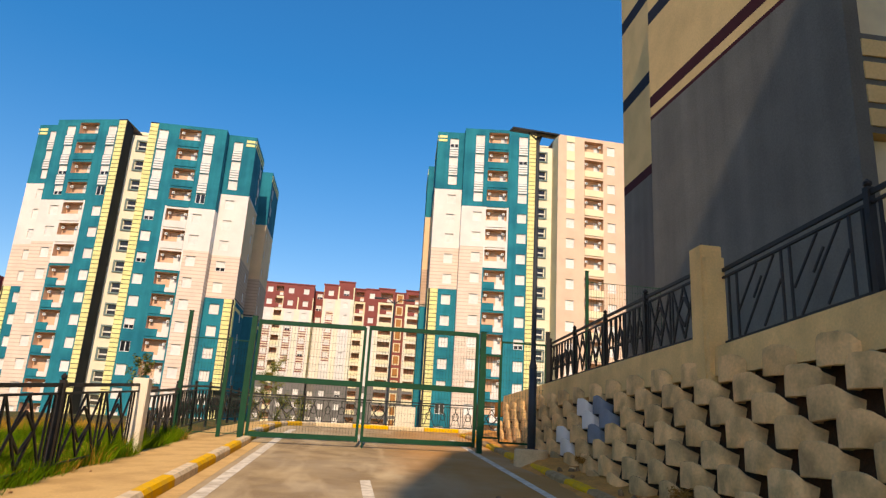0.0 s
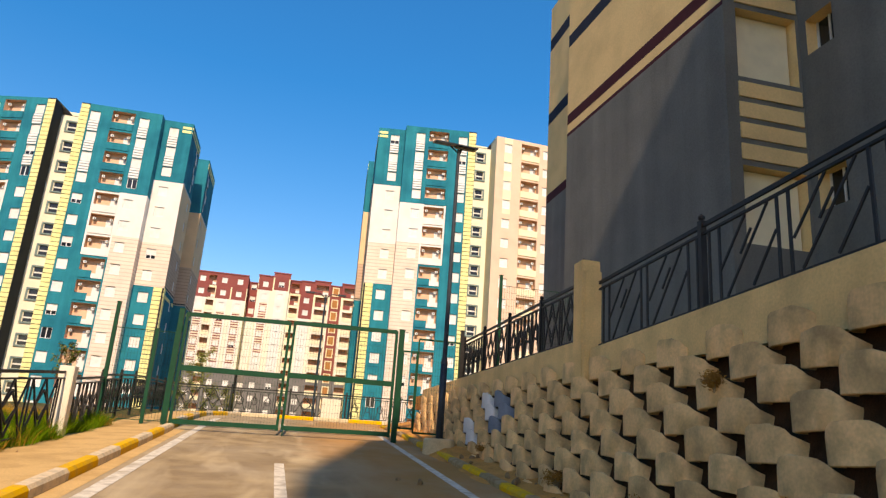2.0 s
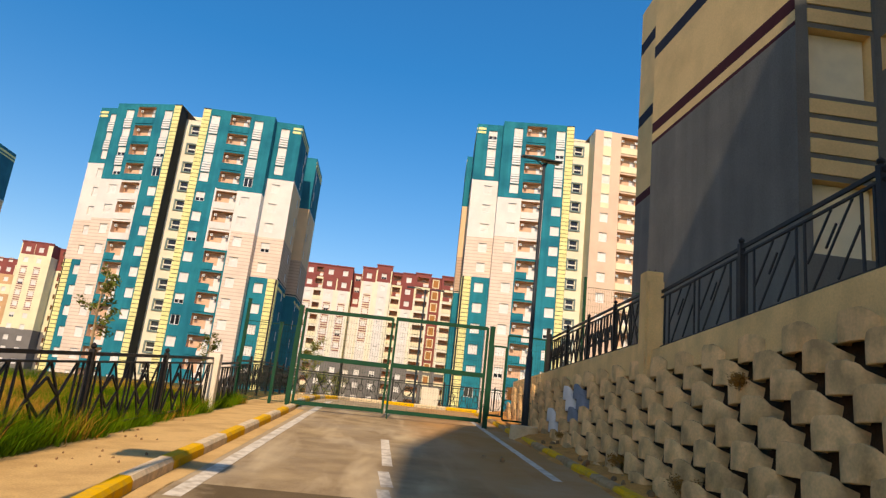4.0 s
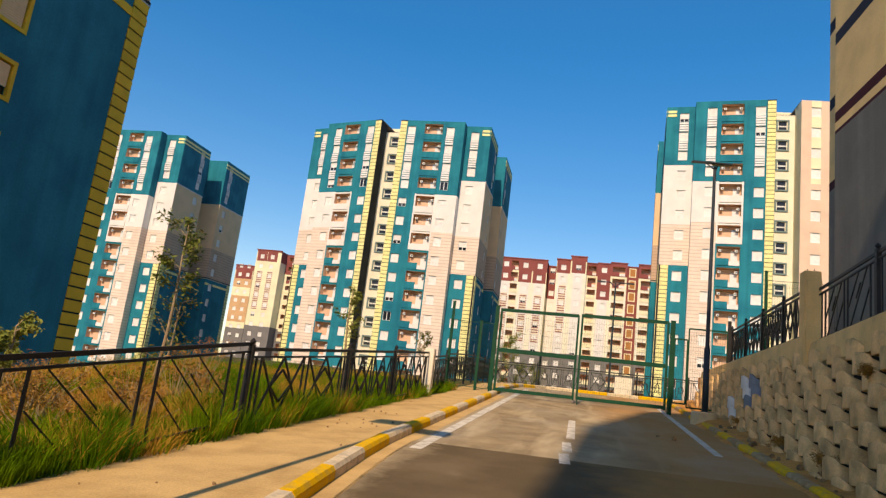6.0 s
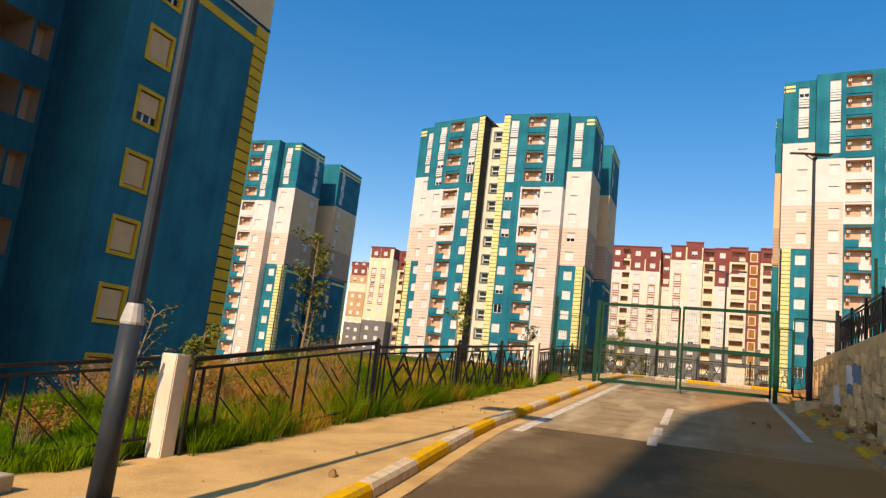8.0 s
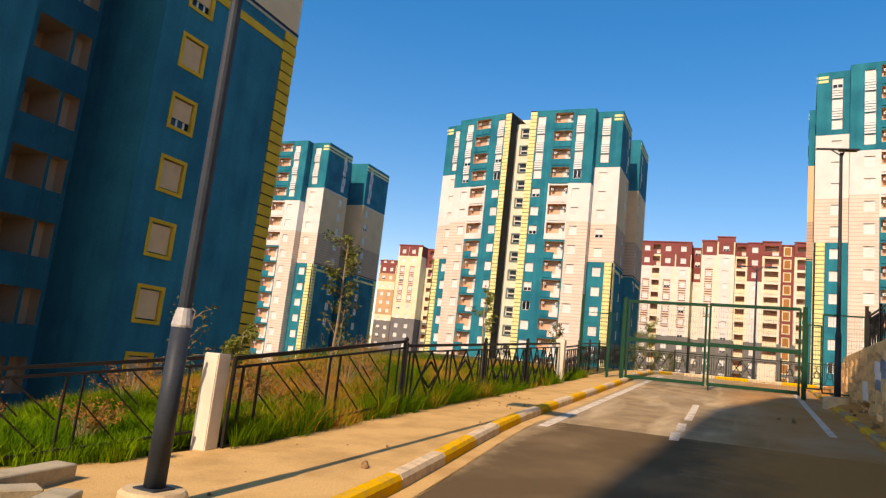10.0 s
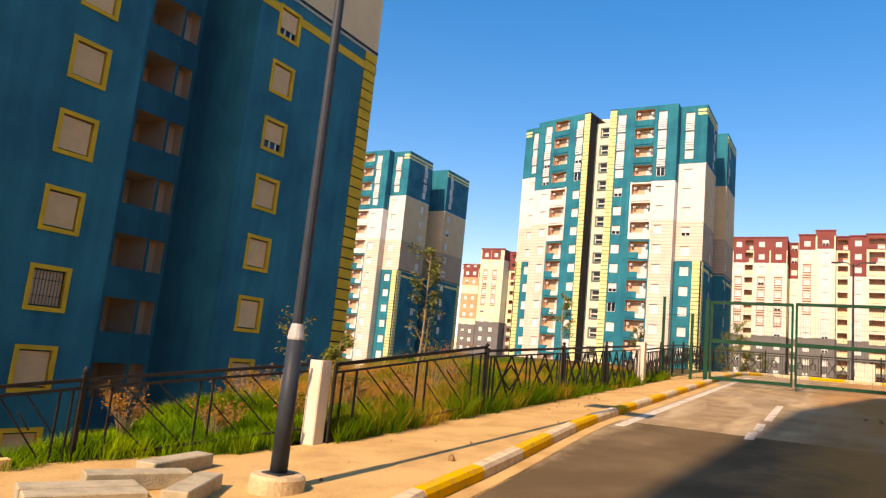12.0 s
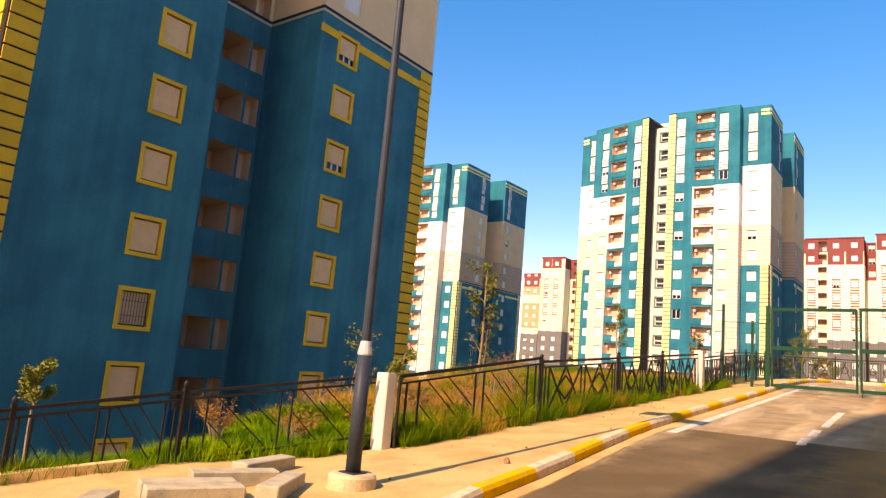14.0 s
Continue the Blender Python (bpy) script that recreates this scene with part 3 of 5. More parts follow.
def terrain():
    k = Mesh()
    xs = [-1500, -700, -300, -160, -110, -80, -60, -45, -35, -30, -26, -22, -19, -16, -14, -12, -10, -8.5, -7, -6, -5.2, -4.6, -4.0, -2.5, 0, 3, 4.8, 8, 15, 30, 60, 150, 400, 1500]
    ys = [-1500, -500, -200, -100, -60, -30, -20, -14, -10, -7, -5, -3, -1, 1, 3, 5, 8, 11, 14, 17, 20, 24, 28, 32, 38, 45, 55, 65, 80, 95, 120, 160, 250, 500, 1500, 3000]
    for i, (a, b) in enumerate(zip(xs, xs[1:])):
        for c, e in zip(ys, ys[1:]):
            k.solid([(x, y, ground_z(x, y)) for x, y in ((a, c), (b, c), (b, e), (a, e))], ((0, 1, 2, 3),), GRASSG)
    ob = part("ground", k)
    return tagged(ob, "sloping grassy and earthy ground round the towers", "ground", kind="structure")


terrain()


def kerb_x(y):
    """Line of the left kerb's road edge."""
    return -1.75 - 0.60 * smooth(-3.5, 5.5, y) if y > -3.5 else -1.75 + (-3.5 - y) * 0.28


def pave_dz(x, y):
    """Height of the left pavement over the road's plane: a kerb's height less a slight fall to the outside."""
    return 0.12 - 0.028 * max(0.0, kerb_x(y) - 0.1 - x) * smooth(-4.5, -2.2, y)


def sheet(name, left, right, y0, y1, step, dz, material, label, category):
    k = Mesh()
    n = int((y1 - y0) / step)
    for i in range(n):
        a, b = y0 + i * step, y0 + (i + 1) * step
        m = 6
        for j in range(m):
            q = []
            for f, y in ((j / m, a), ((j + 1) / m, a), ((j + 1) / m, b), (j / m, b)):
                x = left(y) * (1 - f) + right(y) * f
                q.append((x, y, road_z(x, y) + (dz(x, y) if callable(dz) else dz)))
            k.solid(q, ((0, 1, 2, 3),), material)
    return tagged(part(name, k), label, category, kind="structure")


sheet("road", lambda y: kerb_x(y) - 0.05, lambda y: 4.05 if y < 24.5 else 14.0, -40, 30.6, 1.0, 0.0, ASPHALT, "worn dusty asphalt road climbing to a gate", "road")
sheet("road_patch", lambda y: kerb_x(y) + 0.22, lambda y: 4.0, -40, 5.4, 1.135, 0.004, NEWTAR, "newer dark asphalt on the lower road", "road")


def fence_x(y):
    """Outer edge of the left pavement."""
    if y < -4.2:
        return -5.60 + (y + 4.2) * 0.17
    if y < -1.3:
        return -4.5 + (y + 1.3) * 0.38
    return -4.5 + (y + 1.3) * 0.036


sheet("pavement_left", lambda y: fence_x(y) - 0.1, lambda y: kerb_x(y) - 0.1, -14, 40, 1.0, pave_dz, PAVING, "dusty tan screed pavement", "pavement")


def verge():
    """Loose soil heaped from the half-buried kerb up to the wall foot."""
    k = Mesh()
    n, m = 150, 9
    pts = []
    for i in range(n + 1):
        y = -14.0 + 40.0 * i / n
        for j in range(m):
            f = j / (m - 1)
            x = 3.70 + 1.45 * f
            h = 0.05 + 0.20 * f ** 1.5 + 0.05 * noise.noise(Vector((x * 1.7, y * 1.1, 0))) + 0.02 * noise.noise(Vector((x * 7, y * 7, 3)))
            h -= 0.10 * max(0.0, 1 - f * 4)
            h += 0.12 * math.exp(-((y - 15.3) / 1.1) ** 2 - ((x - 4.15) / 0.5) ** 2)
            pts.append((x, y, road_z(x, y) + h))
    k.solid(pts, [(i * m + j, i * m + j + 1, (i + 1) * m + j + 1, (i + 1) * m + j) for i in range(n) for j in range(m - 1)], SOIL)
    return tagged(part("verge", k, smooth=True), "loose reddish soil verge below the retaining wall", "verge", kind="structure")


verge()


# ---- road edge: kerbs and markings ----
def slope(x, y, dz=0.0, yaw=0.0):
    """A pose on the road surface that follows its climb; local y runs up the road."""
    g = (road_z(x, y + 0.2) - road_z(x, y - 0.2)) / 0.4
    return Matrix.Translation((x, y, road_z(x, y) + dz)) @ Matrix.Rotation(yaw, 4, "Z") @ Matrix.Rotation(math.atan(g * math.cos(yaw)), 4, "X")


def kerb_mesh(material, length):
    """Precast kerb stone with a chamfered road edge; its road face is on +x."""
    k = Mesh()
    prof = [(-0.17, -0.25), (0.0, -0.25), (0.0, 0.11), (-0.035, 0.158), (-0.17, 0.163)]
    n = len(prof)
    a, b = -length / 2 + 0.006, length / 2 - 0.006
    pts = [(x, y, z) for y in (a, b) for x, z in prof]
    fs = [tuple(range(n)), tuple(range(2 * n - 1, n - 1, -1))] + [(i, n + i, n + (i + 1) % n, (i + 1) % n) for i in range(n)]
    k.solid(pts, fs, material)
    return k.data("kerb_stone")


KM = {c: kerb_mesh(m, 1.0) for c, m in (("y", KERBY), ("w", KERBW), ("d", DIRTK))}
left_kerb = thing("kerb_left", "yellow and white painted concrete kerb along the road", "kerb", kind="structure")
right_kerb = thing("kerb_right", "worn yellow and white kerb along the verge", "kerb", kind="structure")
far_kerb = thing("kerb_far", "yellow and white kerb closing the road end", "kerb", kind="structure")


def kerb_run(parent, pts, first, length=1.55, dz=0.0):
    """Kerb stones along a plan line, colours alternating; road to the right of the line."""
    colour = first
    rest = [Vector(p) for p in pts]
    pos, seg = rest[0].copy(), 1
    while seg < len(rest):
        need, a = length, pos.copy()
        while seg < len(rest) and (rest[seg] - pos).length <= need:
            need -= (rest[seg] - pos).length
            pos = rest[seg].copy()
            seg += 1
        if seg < len(rest):
            pos += (rest[seg] - pos).normalized() * need
        d = pos - a
        if d.length < 0.4:
            break
        c = (a + pos) / 2
        yaw = math.atan2(-d.x, d.y)
        ob = new("kerb_stone", KM[("yd" if parent is right_kerb else "yw")[colour]])
        ob.parent = parent
        za, zb = road_z(a.x, a.y), road_z(pos.x, pos.y)
        ob.matrix_basis = Matrix.Translation((c.x, c.y, (za + zb) / 2 + dz)) @ Matrix.Rotation(yaw, 4, "Z") @ Matrix.Rotation(math.atan2(zb - za, d.length), 4, "X") @ Matrix.Diagonal((1, d.length, 1, 1))
        colour = 1 - colour


kerb_run(left_kerb, [(kerb_x(y), y) for y in np.arange(-12.61, 18.0, 0.5)], 1, 1.47)
kerb_run(left_kerb, [(-2.45, 18.2), (-2.5, 24), (-2.3, 28), (-1.4, 30.0)], 0)
kerb_run(far_kerb, [(-1.4, 30.1), (4, 30.6), (12, 31.0)], 1)
kerb_run(right_kerb, [(3.85, 24.5), (3.85, 18), (3.9, 11), (3.95, 4), (4.0, -9)], 0, 1.2, -0.045)


def strip(name, x0, y0, x1, y1, w, label, dz=0.006):
    """A painted line on the road."""
    k = Mesh()
    a, b = Vector((x0, y0)), Vector((x1, y1))
    n = max(1, int((b - a).length / 0.5))
    s = Vector(((b - a).normalized().y, -(b - a).normalized().x)) * w / 2
    for i in range(n):
        p, q = a.lerp(b, i / n), a.lerp(b, (i + 1) / n)
        k.solid([(v.x, v.y, road_z(v.x, v.y) + dz) for v in (p - s, p + s, q + s, q - s)], ((0, 1, 2, 3),), LINE)
    return tagged(part(name, k), label, "road marking", kind="structure")


strip("edge_line_left", -1.90, 4.6, -1.82, 24.0, 0.20, "worn white edge line on asphalt")
strip("edge_line_right", 3.22, 8.3, 3.20, 22.0, 0.16, "worn white edge line on asphalt")
for i, (a, b) in enumerate(((5.0, 6.1), (6.3, 7.6), (8.2, 12.0), (19.5, 22.5))):
    strip("centre_dash", 0.40, a, 0.34, b, 0.17, "worn white centre dash on asphalt")
gutter = sheet("gutter", lambda y: kerb_x(y) - 0.02, lambda y: kerb_x(y) + 0.26, -12, 18, 0.5, 0.004, PAVING, "dusty sand along the kerb", "road edge")


# ---- gate ----
def mesh_infill(parent, x0, x1, z0, z1, y, dx=0.075, dz=0.2):
    k = Mesh()
    n = max(1, round((x1 - x0) / dx))
    for i in range(1, n):
        x = x0 + (x1 - x0) * i / n
        k.bar((x, y, z0), (x, y, z1), 0.0045, 0.0045, WIRE)
    n = max(1, round((z1 - z0) / dz))
    for i in range(1, n):
        z = z0 + (z1 - z0) * i / n
        k.bar((x0, y + 0.005, z), (x1, y + 0.005, z), 0.0045, 0.0045, WIRE)
    ob = part("wire_mesh", k, parent, "green welded wire mesh")
    return tagged(ob, kind="stuff")


GY = 17.8


def gate_leaf(x0, x1, z0):
    g = thing("gate_leaf", "closed green tubular steel gate leaf with wire mesh", "gate", "double gate")
    top, mid = 4.62 + 0.02 * x0, 3.2 + 0.015 * x0
    for nm, a, b, w in (("top_rail", (x0, GY, top), (x1, GY, top + 0.03), 0.11), ("middle_rail", (x0, GY, mid), (x1, GY, mid), 0.14), ("bottom_rail", (x0, GY, z0), (x1, GY, z0 + 0.03), 0.12),
                        ("stile", (x0, GY, z0 - 0.05), (x0, GY, top + 0.05), 0.12), ("stile", (x1, GY, z0 - 0.05), (x1, GY, top + 0.05), 0.12)):
        k = Mesh()
        k.bar(a, b, w, 0.07, GATEM)
        part(nm, k, g)
    mesh_infill(g, x0 + 0.05, x1 - 0.05, z0 + 0.05, mid - 0.06, GY)
    mesh_infill(g, x0 + 0.05, x1 - 0.05, mid + 0.06, top - 0.045, GY)
    for z in (z0 + 0.4, top - 0.4):
        k = Mesh()
        xx = x0 if x0 < -1 else x1
        k.tube([(xx + (-0.09 if x0 < -1 else 0.09), GY - 0.02, z - 0.08), (xx + (-0.09 if x0 < -1 else 0.09), GY - 0.02, z + 0.08)], [0.03, 0.03], GATEM, 8)
        part("hinge", k, g)
    if x0 > -1:
        k = Mesh()
        k.bar((x0 + 0.02, GY - 0.06, 1.62), (x0 + 0.02, GY - 0.06, 2.3), 0.03, 0.03, GATEM)
        part("drop_bolt", k, g)
    return g


gate_leaf(-2.47, 0.20, 1.80)
gate_leaf(0.33, 3.16, 1.83)


def gate_post(x, z0, z1, w=0.13, material=GATEM, y=GY, label="green square steel gate post set in the ground"):
    k = Mesh()
    k.box(x - w / 2, x + w / 2, y - w / 2, y + w / 2, z0 - 0.3, z1, material)
    k.box(x - w / 2 - 0.01, x + w / 2 + 0.01, y - w / 2 - 0.01, y + w / 2 + 0.01, z1, z1 + 0.02, material)
    return tagged(part("gate_post", k), label, "post", "gate posts")


gate_post(-2.62, 1.6, 4.68)
gate_post(3.31, 1.7, 4.72, 0.14)
gate_post(-4.2, 1.6, 4.70, 0.09)
gate_post(-3.15, 1.6, 4.1, 0.09)
gate_post(5.12, 1.8, 4.9, 0.10, IRON, 18.0, "dark steel post beside the retaining wall")


def mesh_panel(x0, x1, z0, z1, y, label, material=GATEM, bar=0.05):
    g = thing("fence_panel", label, "fence")
    for nm, a, b in (("frame_rail", (x0, y, z1), (x1, y, z1)), ("frame_rail", (x0, y, z0), (x1, y, z0)), ("frame_stile", (x0, y, z0), (x0, y, z1)), ("frame_stile", (x1, y, z0), (x1, y, z1))):
        k = Mesh()
        k.bar(a, b, bar, bar * 0.8, material)
        part(nm, k, g)
    mesh_infill(g, x0, x1, z0, z1, y)
    return g


mesh_panel(-4.15, -2.70, 1.78, 4.05, GY, "green welded mesh panel beside the gate", bar=0.02)
mesh_panel(3.40, 3.80, 2.05, 4.15, GY + 0.05, "narrow dark green side wicket beside the gate", GATEM)
mesh_panel(3.86, 5.07, 1.95, 4.55, 18.0, "green welded mesh panel closing the verge")
mesh_panel(6.25, 8.35, 3.6, 6.4, 17.95, "tall green mesh panel on the terrace", bar=0.014)
gate_post(6.2, 3.4, 6.7, 0.08, GATEM, 17.95, "green mesh fence post on the terrace")


# ---- street lamps ----
def street_lamp(x, y, z, height, neck, plinth, collar, f=1.0, deep=0.35):
    g = thing("street_lamp", "dark grey steel street lamp with flat solar panel head", "street lamp", "street lamps")
    k = Mesh()
    k.tube([(x, y, z), (x, y, z + neck)], [0.092, 0.086], LAMPM, 14)
    part("lower_pole", k, g, smooth=True)
    k = Mesh()
    k.tube([(x, y, z + neck), (x, y, z + neck + 0.02), (x, y, z + neck + 0.15), (x, y, z + neck + 0.17)], [0.086, 0.092, 0.068, 0.061], collar, 14)
    part("collar", k, g, "cast collar between the pole sections")
    k = Mesh()
    k.tube([(x, y, z + neck + 0.16), (x, y, z + height)], [0.060, 0.045], LAMPM, 12)
    part("upper_pole", k, g)
    zt = z + height
    tilt = Matrix.Translation((x - 0.12 * f, y, zt + 0.12)) @ Matrix.Rotation(radians(3), 4, "Y") @ Matrix.Rotation(radians(14), 4, "X") @ Matrix.Scale(f, 4)
    k = Mesh()
    k.box(-0.74, 0.74, -0.28, 0.28, -0.02, 0.02, LAMPM, tilt)
    part("panel_frame", k, g)
    k = Mesh()
    for i in range(6):
        k.box(-0.71 + i * 0.237, -0.71 + i * 0.237 + 0.23, -0.25, 0.25, 0.021, 0.026, GLASS, tilt)
    part("solar_cells", k, g, "dark glassy solar cells")
    k = Mesh()
    k.box(0.02, 0.66, -0.10, 0.10, -0.09, -0.025, CONCRETE, tilt)
    part("lamp_housing", k, g, "light grey lamp housing")
    k = Mesh()
    k.bar((x, y, zt - 0.18), (x + 0.1, y, zt + 0.10), 0.05, 0.05, LAMPM)
    k.bar((x, y, zt - 0.1), (x - 0.25, y, zt + 0.10), 0.03, 0.03, LAMPM)
    part("bracket", k, g)
    k = Mesh()
    k.box(x - 0.12, x + 0.12, y - 0.12, y + 0.12, z, z + 0.015, LAMPM)
    part("base_plate", k, g)
    # round concrete footing
    k = Mesh()
    n = plinth
    k.tube([(x, y, z - deep), (x, y, z - 0.03), (x, y, z)], [n + 0.02, n, n - 0.03], FOOTC, 28)
    return tagged(part("lamp_footing", k), "round concrete footing under the street lamp", "footing", "lamp footings")


street_lamp(-3.05, -3.55, 0.30, 8.9, 1.38, 0.285, COLLARM)
street_lamp(4.02, 15.3, 1.84, 7.50, 1.76, 0.37, LAMPM, 0.80, 0.5)


# ---- railings ----
def railing(p, q, zf, height, kinds, label, posts=True, half=0.04, slash=0.017):
    """Wrought railing from p to q; zf(x, y) is the foot. kinds: one letter a bay: s slashes, d diamonds, r rings."""
    p, q = Vector(p), Vector(q)
    n = len(kinds)
    for i, kind in enumerate(kinds):
        a, b = p.lerp(q, i / n), p.lerp(q, (i + 1) / n)
        w = (b - a).length

        def at(u, v):
            c = a.lerp(b, u)
            return (c.x, c.y, zf(c.x, c.y) + v * height)
        g = thing("railing", label, "railing", "railing bays")
        k = Mesh()
        c0 = at(0, 0)
        if not posts:
            k.box(c0[0] - 0.02, c0[0] + 0.02, c0[1] - 0.02, c0[1] + 0.02, c0[2] - 0.15, at(0, 1.0)[2], IRON)
        else:
            k.box(c0[0] - half, c0[0] + half, c0[1] - half, c0[1] + half, c0[2] - 0.15, at(0, 1.06)[2], IRON)
            k.tube([at(0, 1.06), (c0[0], c0[1], at(0, 1.06)[2] + 0.03), (c0[0], c0[1], at(0, 1.06)[2] + 0.06), (c0[0], c0[1], at(0, 1.06)[2] + 0.10)], [0.02, half + 0.005, half + 0.005, 0.005], IRON, 8)
        part("post", k, g)
        for v, sz in ((1.0, 0.055 if half > 0.03 else 0.042), (0.90, 0.032), (0.06, 0.032)):
            k = Mesh()
            k.bar(at(0, v), at(1, v), sz, 0.035, IRON)
            part("rail", k, g)
        bars = []
        if kind == "s":
            for u in (0.04, 0.11, 0.47, 0.53, 0.88, 0.95):
                bars.append(((u, 0.06), (u, 0.90), 0.85 * half))
            for u in (0.11, 0.53):
                bars += [((u + 0.05, 0.88), (u + 0.31, 0.08), slash), ((u + 0.01, 0.56), (u + 0.15, 0.10), slash), ((u + 0.18, 0.88), (u + 0.345, 0.40), slash), ((u + 0.15, 0.70), (u + 0.22, 0.48), slash)]
        elif kind == "d":
            for u in (0.05, 0.09, 0.475, 0.525, 0.91, 0.95):
                bars.append(((u, 0.06), (u, 0.90)))
            for c, h in ((0.283, 0.19), (0.717, 0.19)):
                bars += [((c - h, 0.10), (c, 0.90)), ((c + h, 0.10), (c, 0.90)), ((c - h, 0.90), (c, 0.10)), ((c + h, 0.90), (c, 0.10))]
                e = h * 0.5
                bars += [((c - e, 0.50), (c, 0.72)), ((c, 0.72), (c + e, 0.50)), ((c + e, 0.50), (c, 0.28)), ((c, 0.28), (c - e, 0.50))]
        else:
            for u in (0.05, 0.27, 0.31, 0.49, 0.53, 0.72, 0.76, 0.95):
                bars.append(((u, 0.06), (u, 0.90)))
            for c, h in ((0.16, 0.09), (0.40, 0.07), (0.63, 0.08), (0.855, 0.08)):
                bars += [((c - h, 0.10), (c + h * 0.2, 0.88)), ((c + h, 0.10), (c - h * 0.2, 0.88))]
                for m in range(8):
                    t0, t1 = 2 * math.pi * m / 8, 2 * math.pi * (m + 1) / 8
                    bars.append(((c + h * 0.7 * math.cos(t0), 0.5 + 0.16 * math.sin(t0)), (c + h * 0.7 * math.cos(t1), 0.5 + 0.16 * math.sin(t1))))
        for e0, e1, *wide in bars:
            k = Mesh()
            w = wide[0] if wide else 0.036
            k.bar(at(*e0), at(*e1), w, w * 0.7, IRON)
            part("bar", k, g)


Y1, Y2, Y3 = 3.45, 7.4, 10.5
PZ = lambda x, y: road_z(x, y) + 0.13
RAIL_LABEL = "black wrought iron railing along the pavement in tall grass"
railing((-4.5, -1.05), (fence_x(Y1), Y1), lambda x, y: 0.20 + 0.12 * (y + 1.05), 1.18, "s", RAIL_LABEL, posts=False)
railing((fence_x(Y1), Y1), (fence_x(Y2), Y2), PZ, 1.18, "d", RAIL_LABEL)
railing((fence_x(Y2), Y2), (fence_x(Y3), Y3), PZ, 1.18, "d", RAIL_LABEL)
railing((fence_x(Y3), Y3), (-3.96, 13.65), PZ, 1.18, "d", "black wrought iron railing along the pavement in tall grass")
BANK = lambda x, y: 0.39 + 0.130 * (y + 1.3)
SOUTH_LABEL = "black wrought iron railing with slanted bars in grass"
railing((-5.62, -4.2), (-4.72, -1.4), BANK, 0.97, "s", SOUTH_LABEL, half=0.028)
railing((-5.98, -6.15), (-5.62, -4.2), BANK, 0.97, "s", SOUTH_LABEL, half=0.028)
railing((-6.50, -9.0), (-5.98, -6.15), BANK, 0.97, "s", SOUTH_LABEL, half=0.028)
railing((-7.00, -11.8), (-6.50, -9.0), BANK, 0.97, "s", SOUTH_LABEL, half=0.028)
railing((-3.95, 14.0), (-4.2, 17.7), PZ, 1.05, "r", "black wrought iron railing with ring pattern by the gate")
railing((-4.3, 18.0), (-4.8, 32.6), PZ, 1.1, "rdrdrd", "black wrought iron railing beyond the gate")
railing((-4.8, 32.6), (14.0, 33.4), PZ, 1.12, "drdrdrd", "black wrought iron railing closing the road end")


def WALL_TOP(x, y):
    """Top of the coping, which steps at the pillar and rises towards the lower road."""
    return 3.61 - 0.010 * (y - 9.4) if y > 9.4 else 3.45 - 0.046 * (y - 8.4)


railing((5.20, -8.6), (5.20, 9.1), WALL_TOP, 1.12, "ssssss", "dark wrought iron railing with slanted bars on the retaining wall", slash=0.027)
railing((5.20, 18.0), (5.20, 9.75), WALL_TOP, 1.08, "rdrd", "dark wrought iron railing on the retaining wall")


def pillar(x, y, z0, z1, w, d, label, step=False, pins=True):
    g = thing("pillar", label, "pillar", "masonry pillars")
    k = Mesh()
    bm = bmesh.new()
    bmesh.ops.create_cube(bm, size=1.0, matrix=Matrix.Translation((x, y, (z0 + z1) / 2)) @ Matrix.Diagonal((w, d, z1 - z0, 1)))
    if step:
        bmesh.ops.create_cube(bm, size=1.0, matrix=Matrix.Translation((x, y - d * 0.62, (z0 + z1 - 0.2) / 2)) @ Matrix.Diagonal((w * 0.9, d * 0.3, z1 - z0 - 0.2, 1)))
    bmesh.ops.bevel(bm, geom=bm.edges[:], offset=0.012, segments=2, affect="EDGES")
    me = bpy.data.meshes.new("shaft")
    bm.to_mesh(me)
    bm.free()
    me.materials.append(PLASTER if step else POSTW)
    part("shaft", me, g)
    if pins:
        for dx in (-0.06, 0.07):
            k = Mesh()
            k.tube([(x + dx, y, z1 - 0.02), (x + dx, y, z1 + 0.07)], [0.008, 0.008], IRON, 6)
            part("reinforcing_bar", k, g)
    return g


pillar(-4.66, -1.2, 0.16, 1.42, 0.235, 0.235, "whitewashed concrete post in the railing line")
pillar(-3.95, 13.82, 1.1, 2.72, 0.28, 0.28, "whitewashed concrete post in the railing line", pins=False)
pillar(5.11, 9.42, 2.75, 4.95, 0.33, 0.36, "cream plastered pillar on the retaining wall", step=True)
pillar(2.55, 33.0, 1.9, 3.35, 0.9, 0.5, "cream plastered pillar in the far railing", pins=False)


